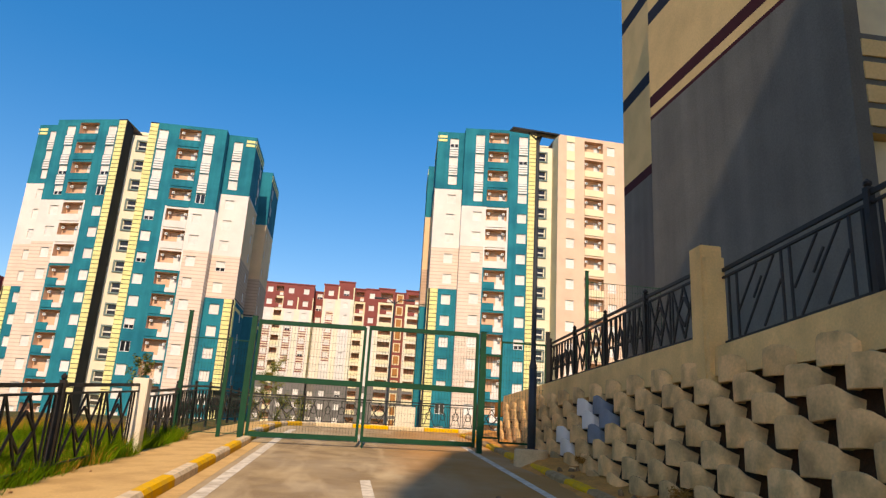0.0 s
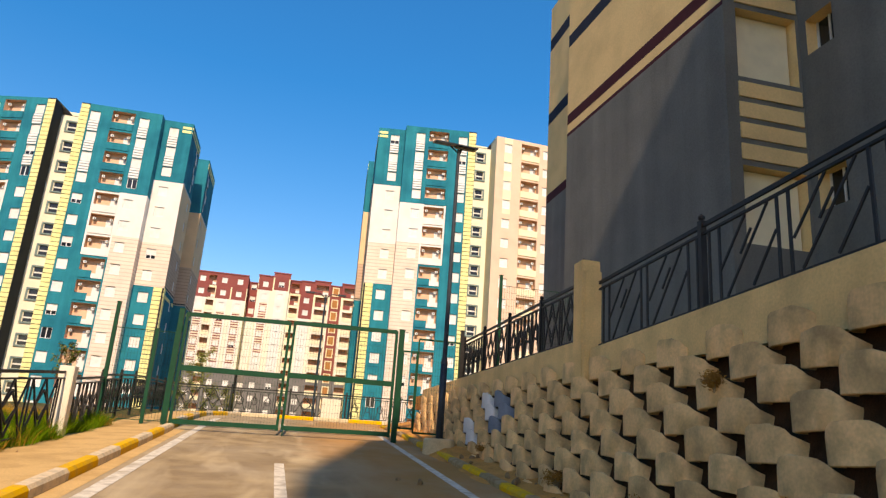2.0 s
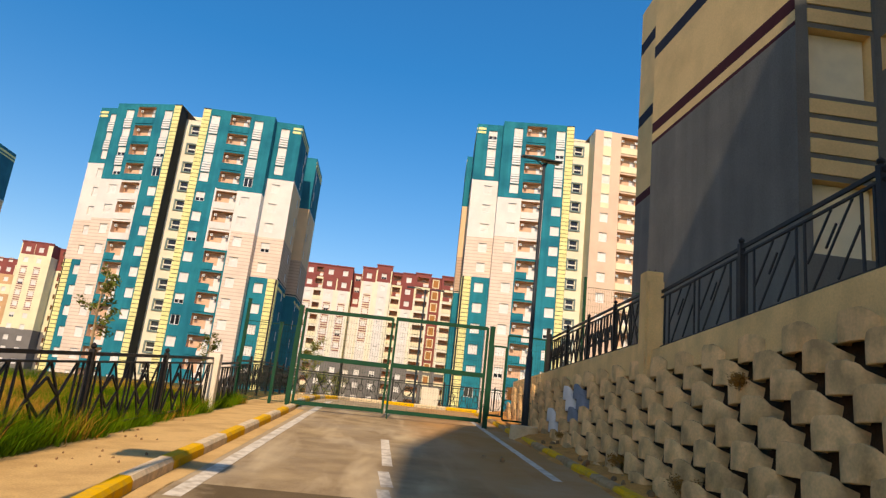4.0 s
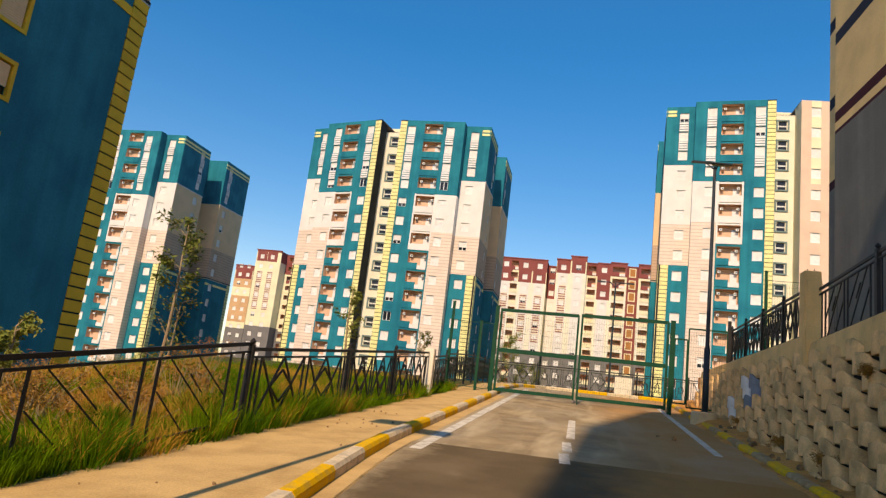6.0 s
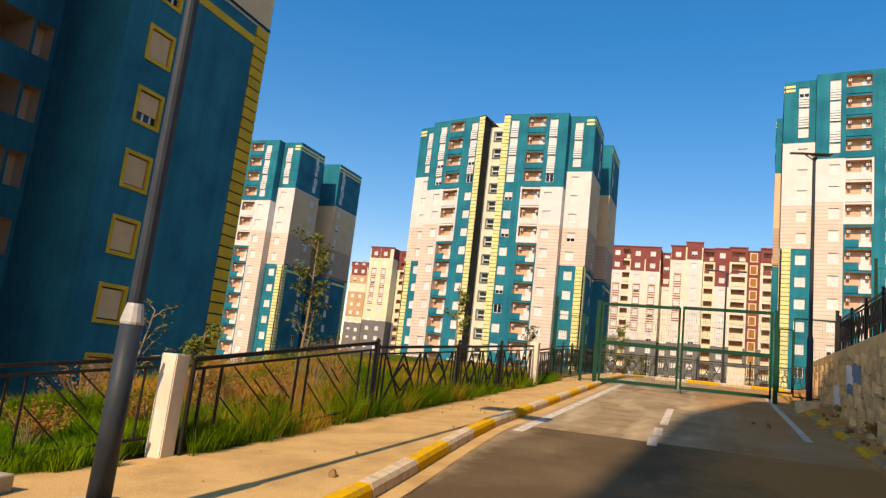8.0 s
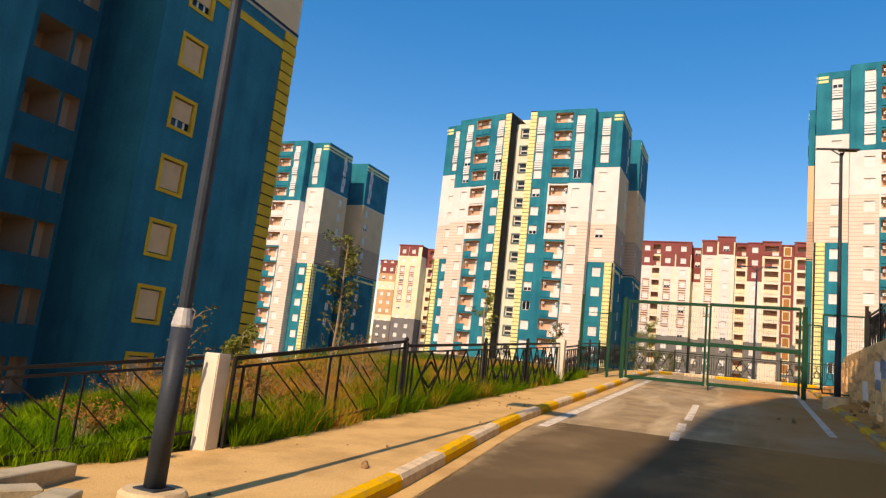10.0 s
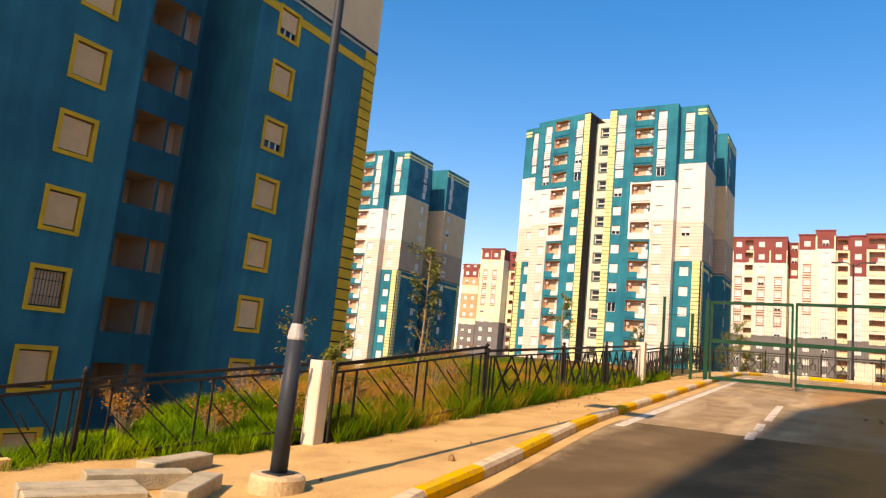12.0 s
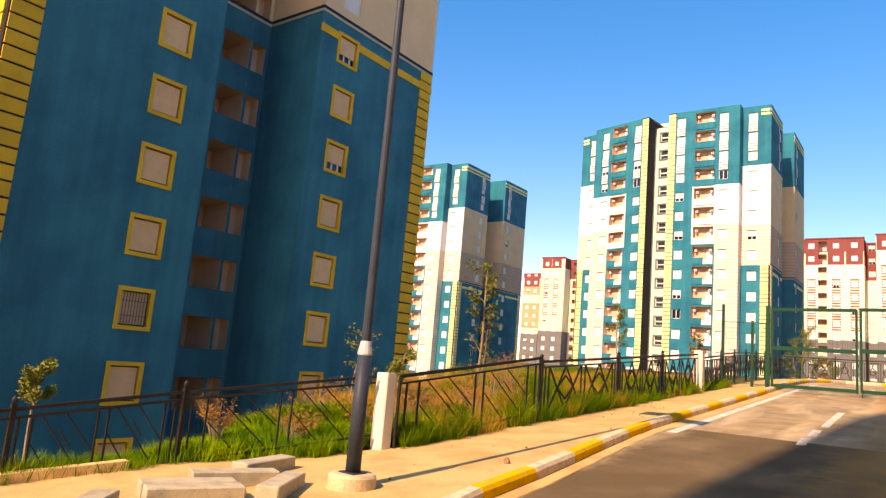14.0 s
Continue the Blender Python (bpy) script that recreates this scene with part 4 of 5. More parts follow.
# ---- retaining wall of planter blocks ----
def retaining_wall():
    """Cream coping on a leaning wall of earth, with staggered concrete troughs set into it."""
    g = thing("wall_retaining", "cream coping over staggered concrete planter blocks", "retaining wall", kind="structure")
    k = Mesh()
    for y0, y1 in ((-9.0, 9.4), (9.402, 23.0)):
        e = 0.001 if y0 > 0 else -0.001
        top = [WALL_TOP(0, y0 + abs(e)), WALL_TOP(0, y1 - abs(e))]
        pts = [(5.02, y0, 3.0), (5.38, y0, 3.0), (5.38, y0, top[0]), (5.05, y0, top[0]), (5.02, y1, 3.0), (5.38, y1, 3.0), (5.38, y1, top[1]), (5.05, y1, top[1])]
        k.solid(pts, ((0, 1, 2, 3), (7, 6, 5, 4), (0, 4, 5, 1), (1, 5, 6, 2), (2, 6, 7, 3), (3, 7, 4, 0)), PLASTER)
    part("coping", k, g)
    k = Mesh()
    k.solid([(4.03, -9, -1.5), (5.6, -9, -1.5), (5.6, -9, 3.05), (5.15, -9, 3.05), (4.03, 23, -1.5), (5.6, 23, -1.5), (5.6, 23, 3.05), (5.15, 23, 3.05)],
            ((0, 1, 2, 3), (7, 6, 5, 4), (0, 4, 5, 1), (1, 5, 6, 2), (2, 6, 7, 3), (3, 7, 4, 0)), HOLE)
    part("earth_fill", k, g, "reddish brown earth between the blocks")
    rnd = random.Random(7)
    kinds = []
    for v in range(5):
        # half-round trough, open above and below, its front lip higher than its ends
        b = Mesh()
        m = 15
        rows = []
        for rad, tall in ((1.0, 0.0), (0.97, 0.0), (1.0, 0.03), (1.0, 0.8), (0.98, 1.0), (0.86, 1.0), (0.84, 0.3), (0.86, 0.0)):
            line = []
            for j in range(m):
                ph = -math.pi / 2 + math.pi * min(max(j - 1, 0), m - 3) / (m - 3)
                top = 0.19 + 0.17 * abs(math.cos(ph)) ** 0.7 + rnd.uniform(-0.008, 0.008)
                squeeze = abs(math.cos(ph)) ** 0.3
                back = 0.16 if j in (0, m - 1) else 0.0
                line.append((back - 0.29 * rad * squeeze, 0.33 * rad * math.copysign(abs(math.sin(ph)) ** 0.75, ph), (top - back * 0.5) * tall + rnd.uniform(-0.004, 0.004)))
            rows.append(line)
        rows = rows[1:]
        pts = [p for r in rows for p in r]
        fs = [(i * m + j, i * m + j + 1, (i + 1) * m + j + 1, (i + 1) * m + j) for i in range(len(rows) - 1) for j in range(m - 1)]
        fs += [((len(rows) - 1) * m + j, (len(rows) - 1) * m + j + 1, j + 1, j) for j in range(m - 1)]
        b.solid(pts, [f[::-1] for f in fs], BLOCK)
        me = b.data("planter_block", True)
        me.set_sharp_from_angle(angle=radians(38))
        kinds.append(me)
    for r in range(13):
        for c in range(32):
            y = -8.72 + 1.055 * c + (0.0 if r % 2 else 0.53) + rnd.uniform(-0.03, 0.03)
            z = 2.88 - 0.282 * r + 0.022 * max(0.0, 7.0 - y)
            if y > 22.6 or z < road_z(4.5, y) - 0.25:
                continue
            lean = 5.15 - 0.07 * r
            me = rnd.choice(kinds)
            paint = BLUISH if 12.7 < y < 13.9 and 1.9 < z < 2.6 else SHUTTER if (13.9 < y < 14.7 and 2.2 < z < 2.6) or (15.0 < y < 15.7 and 1.7 < z < 2.2) else None
            if paint:
                me = me.copy()
                me.materials[0] = paint
            ob = new("planter_block", me)
            ob.parent = g
            ob.matrix_basis = Matrix.Translation((lean + 0.05 + rnd.uniform(-0.02, 0.02), y, z)) @ Matrix.Rotation(radians(rnd.uniform(-4, 4)), 4, "Z") @ Matrix.Rotation(radians(rnd.uniform(-3, 3)), 4, "X")
    return g


retaining_wall()
k = Mesh()
k.box(5.38, 30.0, -30.0, 26.0, 2.9, 3.40, SOIL)
tagged(part("terrace", k), "bare earth terrace behind the retaining wall", "terrace", kind="structure")


# ---- near building on the terrace ----
def near_building():
    g = thing("apartment_block", "slate blue and sand rendered block with plum band", "apartment building")
    body = Mesh()
    z0, z1 = 3.3, 22.0

    def zone_main(u, z):
        if z < 11.86:
            return SLATE
        if z < 11.98:
            return PLUM
        if z < 12.28:
            return SAND
        if z < 12.66:
            return PLUM
        return NAVY if 15.25 < z < 15.72 or 19.6 < z < 20.1 else SAND

    def zone_back(u, z):
        if z < 12.1:
            return SLATE
        if z < 12.5:
            return PLUM
        return NAVY if 15.9 < z < 16.45 or 19.7 < z < 20.3 else SAND
    zs = (11.86, 11.98, 12.28, 12.66, 15.25, 15.72, 19.6, 20.1, 12.1, 12.5, 15.9, 16.45, 19.7, 20.3)
    facade(body, (10.45, 25.6), (10.45, 18.45), z0, z1, [], zone_back, (), zs)
    facade(body, (10.45, 18.45), (8.42, 18.45), z0, z1, [], zone_main, (), zs)
    facade(body, (8.42, 18.45), (8.91, 10.64), z0, z1, [], zone_main, (), zs)
    cuts = [(0.32, 1.90, 10.08 + 3.9 * i, 11.84 + 3.9 * i, 0.40, SAND) for i in range(-1, 3)]
    at = facade(body, (8.91, 10.64), (10.9, 10.64), z0, z1, cuts, lambda u, z: SLATE if z < 15 else SAND, (), (15.0,))
    small = [(0.22, 1.0, 7.05 + 3.75 * i, 7.95 + 3.75 * i, 0.38, SAND) for i in range(0, 4)]
    at2 = facade(body, (10.9, 10.64), (10.9, 1.0), z0, z1, small, lambda u, z: SLATE if z < 15 else SAND, (), (15.0,))
    facade(body, (10.9, 1.0), (18, 1.0), z0, z1, [], lambda u, z: SAND)
    facade(body, (18, 1.0), (18, 25.6), z0, z1, [], lambda u, z: SAND)
    facade(body, (18, 25.6), (10.45, 25.6), z0, z1, [], lambda u, z: SAND)
    body.face([(10.45, 25.6, z1), (10.45, 18.45, z1), (8.42, 18.45, z1), (8.91, 10.64, z1), (10.9, 10.64, z1), (10.9, 1.0, z1), (18, 1.0, z1), (18, 25.6, z1)], ROOF)
    part("wall", body, g)
    for i in range(-1, 3):
        w = Mesh()
        w.box(0.36, 1.86, 0.26, 0.32, 10.10 + 3.9 * i, 11.82 + 3.9 * i, SHUTC, at(0, 0))
        w.box(0.34, 1.88, 0.32, 0.36, 10.08 + 3.9 * i, 11.84 + 3.9 * i, FRAMEW, at(0, 0))
        part("roller_shutter", w, g, "closed beige roller shutter")
        for j in range(4 if i >= 0 else 0):
            w = Mesh()
            z = 10.02 + 3.9 * i - 0.5 * (j + 1) + 0.06
            w.box(0.30, 1.92, -0.035, 0.02, z, z + 0.36, SAND, at(0, 0))
            part("panel", w, g)
    for i in range(0, 4):
        w = Mesh()
        w.box(0.22, 1.0, 0.32, 0.34, 7.05 + 3.75 * i, 7.95 + 3.75 * i, GLASS, at2(0, 0))
        for x in (0.22, 0.58, 0.95):
            w.box(x, x + 0.05, 0.29, 0.36, 7.05 + 3.75 * i, 7.95 + 3.75 * i, FRAMEW, at2(0, 0))
        part("small_window", w, g)
    return g


near_building()


# ---- block behind the viewer, which shades the road ----
def rear_block():
    g = thing("apartment_block", "sand rendered block shading the road behind", "apartment building")
    body = Mesh()
    pts = [(-2.8, -38.9), (-2.9, -44.0), (14.0, -44.0), (14.0, -21.5), (5.3, -26.2), (-0.9, -31.3)]
    for a, b in zip(pts, pts[1:] + pts[:1]):
        w = (Vector(b) - Vector(a)).length
        cuts = [(u, u + 1.3, z, z + 1.4, 0.2, None) for u in np.arange(2.0, w - 2, 4.0) for z in np.arange(2.0, 40, ST)]
        facade(body, a, b, -4, 43.0, cuts, lambda u, z: SAND)
    body.face([(x, y, 43.0) for x, y in pts], ROOF)
    part("wall", body, g)


rear_block()


# ---- red and cream blocks beyond the road end ----
RWIN = window_parts(1.3, 1.35, "shut")
RSTRIPE = striped("maroon_striped_render", (0.75, 0.66, 0.50), (0.24, 0.05, 0.05), 0.61, 0.26)


def red_block(name, label, segs, ztop, base, seed, body_paint=None):
    """Stepped block: maroon top storeys, cream middle, grey foot. segs: x0, x1, y, extra height, maroon storeys, window columns, balcony columns, style."""
    rnd = random.Random(seed)
    t = thing(name, label, "apartment building")
    body = Mesh()
    floors = int((ztop - base) / ST)
    put = []
    prev = None
    for x0, x1, y, up, red, cols, balcs, style in segs:
        roof = ztop + 1.6 + up
        cuts = [(c - 0.65, c + 0.65, ztop - ST * k - 0.7, ztop - ST * k + 0.65, 0.2, None) for c in cols for k in range(floors)]
        cuts += [(a, b, ztop - ST * k - 1.3, ztop - ST * k + 1.0, 1.3, REVEAL) for a, b in balcs for k in range(floors)]

        def zone(u, z, red=red, cols=cols, style=style):
            k = int((ztop + ST / 2 - z) // ST)
            if z < 13.7:
                return GREYB
            if style == "ochre":
                return MAROON
            # tan style: shade with warm bounce from side walls, put into the front's colour
            if style == "tan" and k >= red:
                return CREAM if (k + 1) % 4 == 0 else TANSHADE
            near = min([abs(u - c) for c in cols] or [9])
            if k < red:
                return CREAM if (k == red - 1 and near > 1.7) else MAROON
            if style == "stripe" and near < 0.9 and red + 1 <= k < red + 5:
                return RSTRIPE
            return body_paint or (COREM if near > 1.2 else WHITE)
        us = [v for c in cols for v in (c - 1.7, c - 1.2, c - 0.9, c + 0.9, c + 1.2, c + 1.7)]
        zs = [ztop + ST / 2 - ST * k for k in range(floors + 1)] + [13.7]
        at = facade(body, (x0, y), (x1, y), base, roof, cuts, zone, us, zs)
        for k in range(floors):
            z = ztop - ST * k
            for c in cols:
                put.append(("window", RWIN if rnd.random() > 0.12 else WIN["half"], at(c, z - 0.025, 0.14)))
            for a, b in balcs:
                m = "maroon" if k < red else "cream"
                put.append(("parapet", (RPAR[m], []), at((a + b) / 2, z - 0.85, 0.02) @ Matrix.Diagonal(((b - a) / 2.9, 1, 1, 1))))
            if style == "ochre":
                put.append(("panel", (OPANEL, []), at((x1 - x0) / 2, z, -0.02)))
        for xa, q0, q1 in ((x0, (x0, y + 14), (x0, y)), (x1, (x1, y), (x1, y + 14))):
            facade(body, q0, q1, base, roof, [], lambda u, z, red=red: MAROON if z > ztop + ST / 2 - ST * red else (body_paint or CREAM) if z > 13.7 else GREYB, (), [ztop + ST / 2 - ST * red, 13.7])
        body.face([(x0, y, roof), (x1, y, roof), (x1, y + 14, roof), (x0, y + 14, roof)], ROOF)
        body.box(x0 - 0.15, x1 + 0.15, y - 0.15, y + 0.1, roof - 0.02, roof + 0.25, MAROON)
    part("wall", body, t)
    for nm, (me, extra), m in put:
        ob = new(nm, me)
        ob.parent = t
        ob.matrix_basis = m
        for enm, eme in extra:
            sub = new(enm, eme)
            sub.parent = ob
    return t


def ochre_panel():
    k = Mesh()
    k.ring(-0.85, 0.85, -1.15, 1.15, 0.22, -0.08, 0.02, CREAM)
    k.box(-0.62, 0.62, -0.03, 0.02, -0.92, 0.92, ORANGE)
    return k.data("panel")


OPANEL = ochre_panel()
RPAR = {n: parapet_mesh(2.9, m, n == "maroon") for n, m in (("maroon", MAROON), ("cream", CREAM))}
red_block("red_apartment_block", "maroon and cream apartment block with grey foot", [
    (-36.0, -23.5, 171.5, 0.0, 2, (2.0, 6.0, 10.0), (), "plain"),
    (-23.5, -11.6, 170.0, 0.0, 2, (1.2, 6.3, 10.0), ((2.6, 4.4),), "stripe"),
    (-11.6, -9.2, 174.5, -0.6, 3, (1.2,), (), "plain"),
    (-9.2, -5.6, 169.0, 0.4, 1, (1.8,), (), "stripe"),
    (-5.6, -1.6, 167.5, 1.1, 1, (2.0,), (), "plain"),
    (-1.6, 1.2, 169.5, 0.0, 2, (), ((0.4, 2.4),), "plain"),
    (1.2, 4.4, 168.5, 0.0, 3, (1.6,), (), "plain"),
    (4.4, 8.4, 168.0, 0.3, 2, (), ((0.5, 3.5),), "plain"),
    (8.4, 11.2, 169.5, -0.2, 9, (), (), "ochre"),
    (11.2, 15.6, 168.0, 0.3, 2, (), ((0.6, 3.8),), "plain"),
    (15.6, 30.0, 169.5, 0.0, 2, (2.0, 6.0, 10.0), (), "plain")], 35.7, 0.8, 11)
red_block("red_apartment_block", "maroon and cream block far beyond the towers", [
    (-124.0, -117.0, 213.0, -1.5, 2, (2.0, 5.0), (), "tan"),
    (-117.0, -104.5, 214.0, -1.8, 2, (2.0, 10.0), ((4.5, 7.5),), "tan"),
    (-104.5, -96.0, 190.0, 0.4, 1, (2.0, 5.5), (), "stripe"),
    (-96.0, -84.0, 194.0, 0.0, 3, (5.0, 9.0), ((1.0, 3.2),), "plain")], 35.7, -4.0, 12, CREAM)


# ---- planting ----
def grass(name, label, material, count, seed, want):
    rnd = random.Random(seed)
    v, f = [], []
    made = 0
    while made < count:
        y = rnd.uniform(-13, 17)
        x = fence_x(y) + 0.12 + 0.20 * noise.noise(Vector((0, y * 1.1, 9))) + 0.10 * noise.noise(Vector((0, y * 4.3, 2))) - abs(rnd.gauss(0, 3.6))
        if x < -17 or (abs(y + 1.4) < 0.4 and x > -4.95) or rnd.random() > want(x, y) or noise.noise(Vector((x * 2.6, y * 2.6, seed))) < rnd.uniform(-0.5, 0.1):
            continue
        z = ground_z(min(x, fence_x(y) - 0.3), y) - 0.02
        edge = max(0.0, 1 - abs(x - fence_x(y)) / 1.2)
        tall = (1 + (0.25 if y < -1.3 else 0.35 if y < 2.5 else 0.6 if y < 7 else 0.1) * edge) * (0.8 + 1.2 * abs(noise.noise(Vector((x * 0.9, y * 0.9, 0)))))
        for _ in range(7):
            made += 1
            h = rnd.uniform(0.14, 0.42) * tall * (0.66 if y < -1.6 else 1.0)
            a, b = rnd.uniform(0, 6.283), rnd.uniform(0, 6.283)
            w = rnd.uniform(0.0025, 0.0065)
            lean = rnd.uniform(0.08, 0.75) * h
            dx, dy = math.cos(a) * w, math.sin(a) * w
            lx, ly = math.cos(b) * lean, math.sin(b) * lean
            px, py = x + lx * 0.15, y + ly * 0.15
            n = len(v)
            v += [(px - dx, py - dy, z), (px + dx, py + dy, z), (px + dx * 0.8 + lx * 0.4, py + dy * 0.8 + ly * 0.4, z + h * 0.65), (px - dx * 0.8 + lx * 0.4, py - dy * 0.8 + ly * 0.4, z + h * 0.65), (px + lx, py + ly, z + h)]
            f += [(n, n + 1, n + 2, n + 3), (n + 3, n + 2, n + 4)]
    me = bpy.data.meshes.new(name)
    me.from_pydata(v, [], f)
    me.materials.append(material)
    tagged(new(name, me), label, "grass", kind="stuff")


def dryness(x, y):
    d = 0.30 + 1.9 * noise.noise(Vector((x * 0.45 + 3, y * 0.45, 0.5)))
    if y > -0.5 and x < fence_x(y) - 1.0:
        d += 0.16 if y < 7 else 0.0
    if y < -1.0:
        d = min(d - 0.8, 0.10)
    if x > fence_x(y) - 0.5 and y > -1.3:
        d = (-0.02 if y < 2.5 else -0.18) + 1.2 * noise.noise(Vector((x * 1.2, y * 1.1, 4.5)))
    return min(1.0, max(0.0, d))


grass("green_grass", "tall green grass along the railing", BLADE, 200000, 21, lambda x, y: 1 - dryness(x, y) if y > -1.4 else 0.0)
grass("fresh_grass", "fresh bright green grass on the lower bank", FRESH, 130000, 23, lambda x, y: 1 - dryness(x, y) if y < -1.0 else 0.0)
grass("dry_grass", "dry straw-coloured grass on the bank", STRAW, 90000, 22, dryness)


def leaf_cloud(k, centres, per, size, material, rnd):
    for c, r in centres:
        for i in range(per):
            d = Vector((rnd.gauss(0, 1), rnd.gauss(0, 1), rnd.gauss(0, 1))).normalized() * r * rnd.random() ** 0.5
            p = Vector(c) + d
            a = Vector((rnd.gauss(0, 1), rnd.gauss(0, 1), rnd.gauss(0, 0.6))).normalized()
            b = a.cross(Vector((rnd.gauss(0, 1), rnd.gauss(0, 1), rnd.gauss(0, 1)))).normalized()
            s = size * rnd.uniform(0.6, 1.3)
            k.solid([p - a * s, p + b * s * 0.35, p + a * s, p - b * s * 0.35], ((0, 1, 2, 3),), material)


def sapling(x, y, h, spread, lean, seed, label, leaves=60, material=None, crown_from=0.45, size=0.06):
    rnd = random.Random(seed)
    z = ground_z(x, y) - 0.05
    t = thing("sapling", label, "tree", "young trees")
    k = Mesh()
    path = [(x + lean[0] * u + 0.05 * math.sin(5 * u + seed), y + lean[1] * u, z + h * u * 0.96) for u in np.linspace(0, 1, 8)]
    k.tube(path, [0.035 * (1 - 0.8 * i / 7) * (h / 3.2) + 0.006 for i in range(8)], BARK, 7)
    part("trunk", k, t, "thin grey trunk")
    centres = []
    for i in range(11):
        u = crown_from + (1 - crown_from) * i / 10
        c = Vector(path[0]).lerp(Vector(path[-1]), u)
        a = rnd.uniform(0, 6.283)
        r = spread * rnd.uniform(0.5, 1.0) * (1.1 - 0.6 * abs(u - 0.65))
        tip = c + Vector((math.cos(a) * r, math.sin(a) * r, r * rnd.uniform(0.3, 0.9)))
        k = Mesh()
        k.tube([c, c.lerp(tip, 0.5) + Vector((0, 0, 0.04)), tip], [0.011, 0.008, 0.003], BARK, 5)
        part("limb", k, t)
        centres += [(tip, spread * 0.36), (c.lerp(tip, 0.6), spread * 0.30)]
    k = Mesh()
    leaf_cloud(k, centres, leaves, size, material or LEAF, rnd)
    tagged(part("crown", k, t, "sparse olive green leaves"), kind="stuff")
    return t


sapling(-8.1, 6.7, 3.7, 0.55, (0.25, -0.1), 31, "young tree with a narrow leafy crown on the bank", 46, crown_from=0.62)
sapling(-4.75, 8.6, 2.75, 0.30, (0.05, 0.0), 32, "slender young tree behind the railing", 26, crown_from=0.6, size=0.045)
sapling(-7.2, -5.4, 1.75, 0.24, (0.05, 0.0), 33, "small young tree beside the railing", 110, crown_from=0.72, size=0.032, material=PALELEAF)
sapling(-7.4, 0.9, 1.8, 0.45, (0.1, 0.1), 34, "sparse grey-green young tree behind the railing", 14, crown_from=0.3, size=0.04)
sapling(-5.6, 0.3, 1.5, 0.25, (0.0, 0.0), 35, "small leafy young tree near the post", 60, crown_from=0.6, size=0.035, material=PALELEAF)
sapling(-8.5, 7.4, 2.1, 0.6, (0.3, 0.0), 37, "bushy young tree on the bank", 26, crown_from=0.15, size=0.05)
sapling(-4.9, 17.0, 1.9, 0.3, (0.0, 0.0), 38, "slender young tree behind the railing", 26, crown_from=0.6, size=0.045)

sapling(-4.2, 36.0, 3.0, 0.7, (0.1, 0.0), 41, "small yellow-green tree beyond the far railing", 60, crown_from=0.5, size=0.06, material=PALELEAF)
for i, (x, y, h) in enumerate(((-4.4, 34.6, 1.5), (-3.5, 34.9, 1.4), (-2.6, 34.7, 1.2))):
    sapling(x, y, h, 0.6, (0.0, 0.0), 44 + i, "dark low bush behind the far railing", 40, crown_from=0.1, size=0.06)


def dry_shrub(x, y, h, r, seed, label, z=None):
    rnd = random.Random(seed)
    z = ground_z(x, y) - 0.03 if z is None else z
    t = thing("dry_shrub", label, "shrub", "dry shrubs")
    k = Mesh()
    tips = []
    for i in range(26):
        a, e = rnd.uniform(0, 6.283), rnd.uniform(0.25, 1.0)
        tip = Vector((x + math.cos(a) * r * e, y + math.sin(a) * r * e, z + h * rnd.uniform(0.55, 1.0)))
        mid = Vector((x, y, z)).lerp(tip, 0.5) + Vector((0, 0, 0.08))
        k.tube([(x, y, z), mid, tip], [0.008, 0.006, 0.002], BARK, 4)
        tips += [(tip, 0.09), (mid.lerp(tip, 0.5), 0.07)]
    part("twig", k, t)
    k = Mesh()
    leaf_cloud(k, tips, 22, 0.022, RUST, rnd)
    tagged(part("seed_head", k, t, "rusty brown dry seed heads"), kind="stuff")


for i, (x, y, h, r) in enumerate(((-6.6, -2.9, 0.80, 0.36), (-6.0, 1.2, 0.9, 0.7), (-6.6, 5.2, 1.2, 0.6), (-7.4, 7.4, 1.3, 0.7), (-5.7, -2.1, 0.6, 0.45), (-8.2, 3.2, 0.9, 0.7), (-5.4, 4.2, 0.9, 0.4), (-5.3, 0.6, 0.75, 0.55), (-5.1, 2.2, 0.8, 0.6), (-5.5, -0.6, 0.7, 0.5), (-6.9, 2.3, 1.0, 0.8), (-7.6, 0.2, 0.9, 0.7), (-6.2, 3.4, 0.95, 0.6))):
    dry_shrub(x, y, h, r, 60 + i, "rusty brown dry shrub in the grass")


for i, (x, y, z, h, r) in enumerate(((4.75, 5.35, 2.5, 0.17, 0.08), (4.55, 9.2, road_z(4.5, 9.2) + 0.15, 0.25, 0.2), (4.5, 6.4, road_z(4.5, 6.4) + 0.15, 0.3, 0.22), (4.6, 13.4, road_z(4.5, 13.4) + 0.16, 0.25, 0.2))):
    dry_shrub(x, y, h, r, 90 + i, "small dry weed growing between planter blocks", z)


# ---- loose stones and small things ----
def kerb_block(m):
    bm = bmesh.new()
    bmesh.ops.create_cube(bm, size=1.0, matrix=Matrix.Diagonal((1.0, 0.25, 0.17, 1)))
    bmesh.ops.bevel(bm, geom=bm.edges[:], offset=0.012, segments=1, affect="EDGES")
    me = bpy.data.meshes.new("kerb_block")
    bm.to_mesh(me)
    bm.free()
    me.materials.append(KSTONE)
    ob = new("kerb_block", me)
    ob.matrix_world = m
    return tagged(ob, "loose grey concrete kerb stone on the pavement", "kerb stone", "stacked kerb stones")


def on_pave(x, y, dz):
    return road_z(x, y) + pave_dz(x, y) + dz


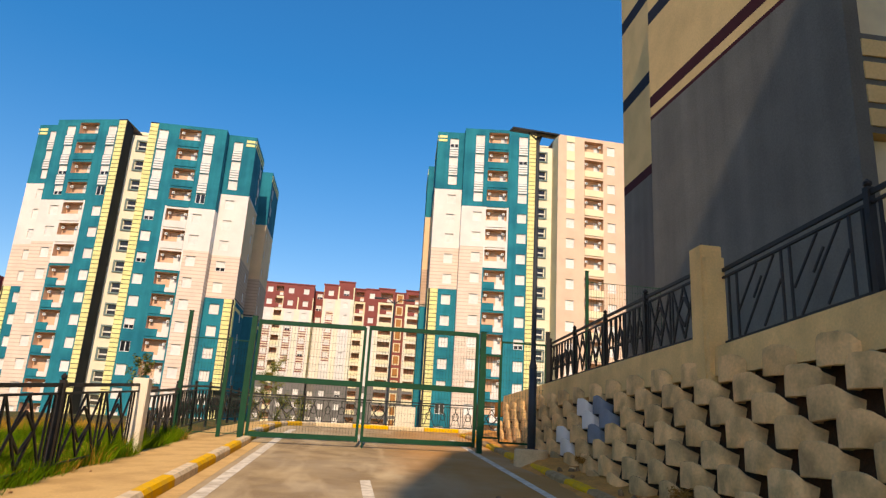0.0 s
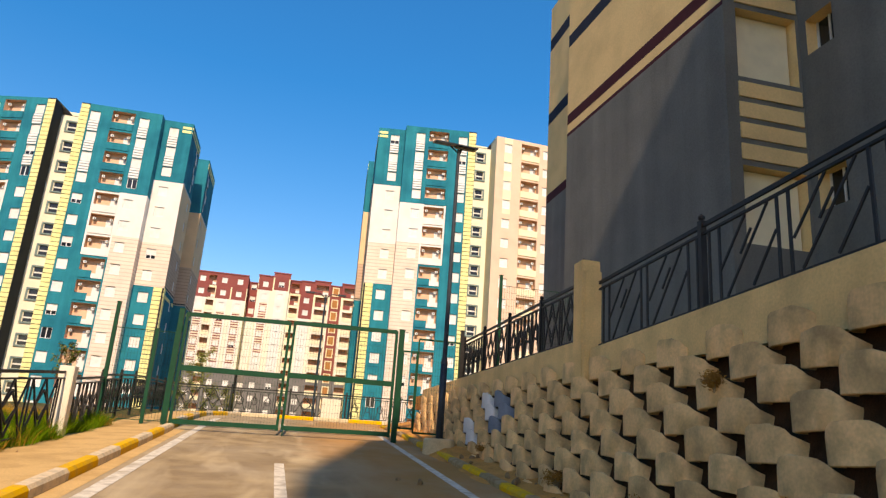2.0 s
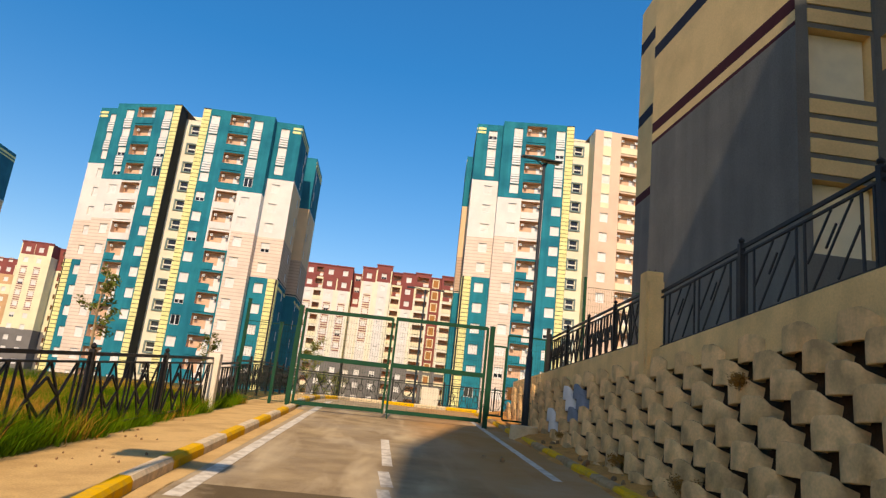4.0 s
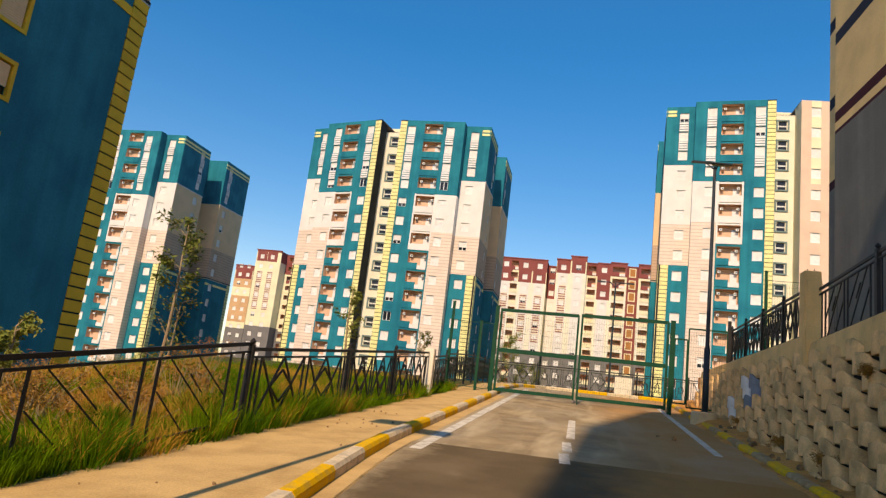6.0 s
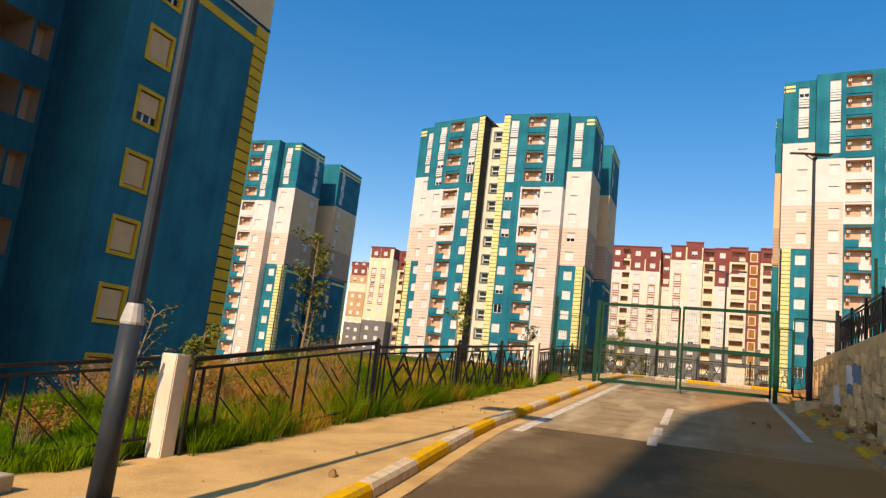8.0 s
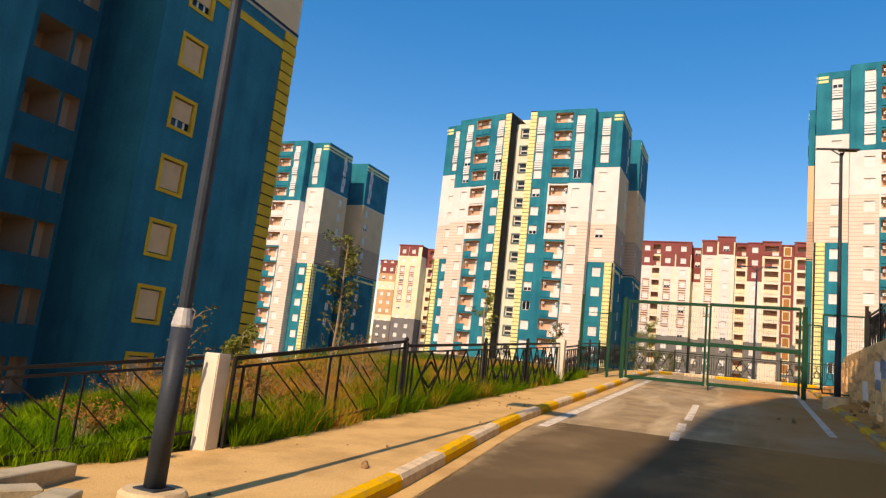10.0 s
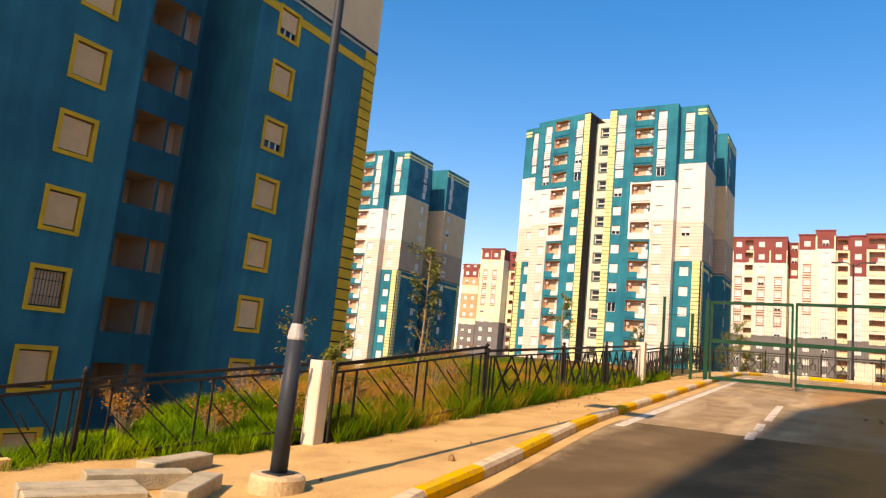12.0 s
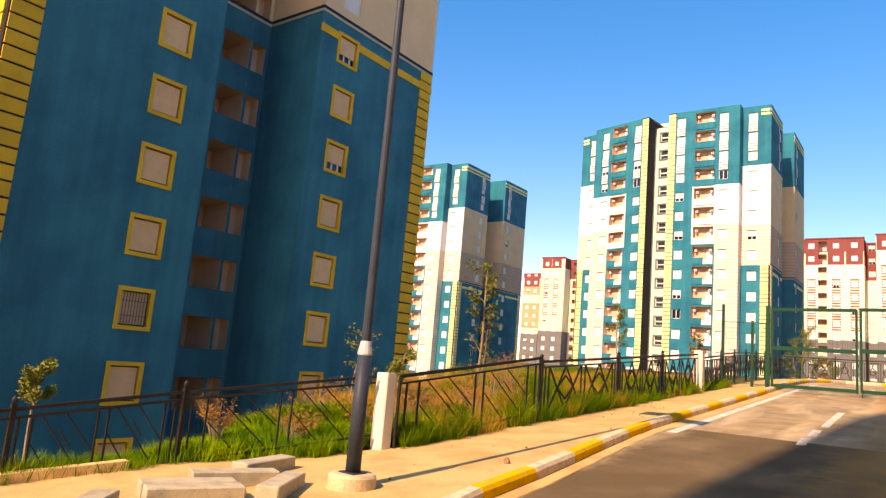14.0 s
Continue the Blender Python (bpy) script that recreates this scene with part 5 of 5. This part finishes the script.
for x, y, dz, yaw, roll in ((-3.73, -5.2, 0.085, 67, 0), (-4.0, -5.1, 0.085, 67, 0), (-4.05, -4.46, 0.085, 67, 0), (-4.38, -3.75, 0.085, 103, 0), (-3.35, -4.36, 0.085, 121, 0), (-3.98, -6.2, 0.085, -49, 0), (-3.22, -5.8, 0.085, 29, 0)):
    kerb_block(pose(x, y, on_pave(x, y, dz), roll, 0, yaw))

k = Mesh()
for a, b in (((-5.66, -4.85), (-6.62, -10.5)),):
    za, zb = road_z(*a), road_z(*b)
    k.bar((a[0], a[1], za + 0.08), (b[0], b[1], zb + 0.08), 0.30, 0.14, PLASTER)
tagged(part("footing_strip", k), "whitewashed low concrete strip under the railing", "footing")


def pebble_mesh(seed):
    rnd = random.Random(seed)
    bm = bmesh.new()
    bmesh.ops.create_icosphere(bm, subdivisions=2, radius=1.0)
    for v in bm.verts:
        v.co *= 1 + 0.28 * noise.noise(v.co * 1.3 + Vector((seed, 0, 0)))
    me = bpy.data.meshes.new("stone")
    bm.to_mesh(me)
    bm.free()
    me.materials.append(MUD)
    return me


def far_lamp(x, y, z, h):
    g = thing("street_lamp", "thin dark street lamp with two short arms", "street lamp", "street lamps")
    k = Mesh()
    k.tube([(x, y, z - 0.3), (x, y, z + h)], [0.08, 0.05], LAMPM, 8)
    part("pole", k, g)
    for sx in (-1, 1):
        k = Mesh()
        k.tube([(x, y, z + h - 0.25), (x + sx * 0.35, y, z + h + 0.05), (x + sx * 0.8, y, z + h + 0.05)], [0.03, 0.03, 0.03], LAMPM, 6)
        part("arm", k, g)
        k = Mesh()
        k.box(x + sx * 0.95 - 0.25, x + sx * 0.95 + 0.25, y - 0.1, y + 0.1, z + h, z + h + 0.09, LAMPM)
        part("lamp_head", k, g)


far_lamp(2.0, 40.0, road_z(2, 40), 7.4)


PEBBLES = [pebble_mesh(i) for i in range(3)]
rnd = random.Random(5)
for x, y, r in [(-2.45, -1.0, 0.07), (2.6, 10.2, 0.08), (2.3, 10.6, 0.05)] + [(rnd.uniform(4.15, 4.55), rnd.uniform(4, 17), rnd.uniform(0.02, 0.09)) for _ in range(46)] + [(rnd.uniform(-4.1, -2.6), rnd.uniform(-6, 12), rnd.uniform(0.012, 0.03)) for _ in range(26)]:
    ob = new("stone", PEBBLES[rnd.randrange(3)])
    base = pave_dz(x, y) if x < -2 else 0.10 if x > 4.05 else 0.0
    ob.matrix_world = Matrix.Translation((x, y, road_z(x, y) + base + r * 0.25)) @ Euler((rnd.random() * 6, rnd.random() * 6, rnd.random() * 6)).to_matrix().to_4x4() @ Matrix.Diagonal((r, r * 0.8, r * 0.6, 1))
    tagged(ob, "small dusty stone lying on the ground", "stone", "loose stones")
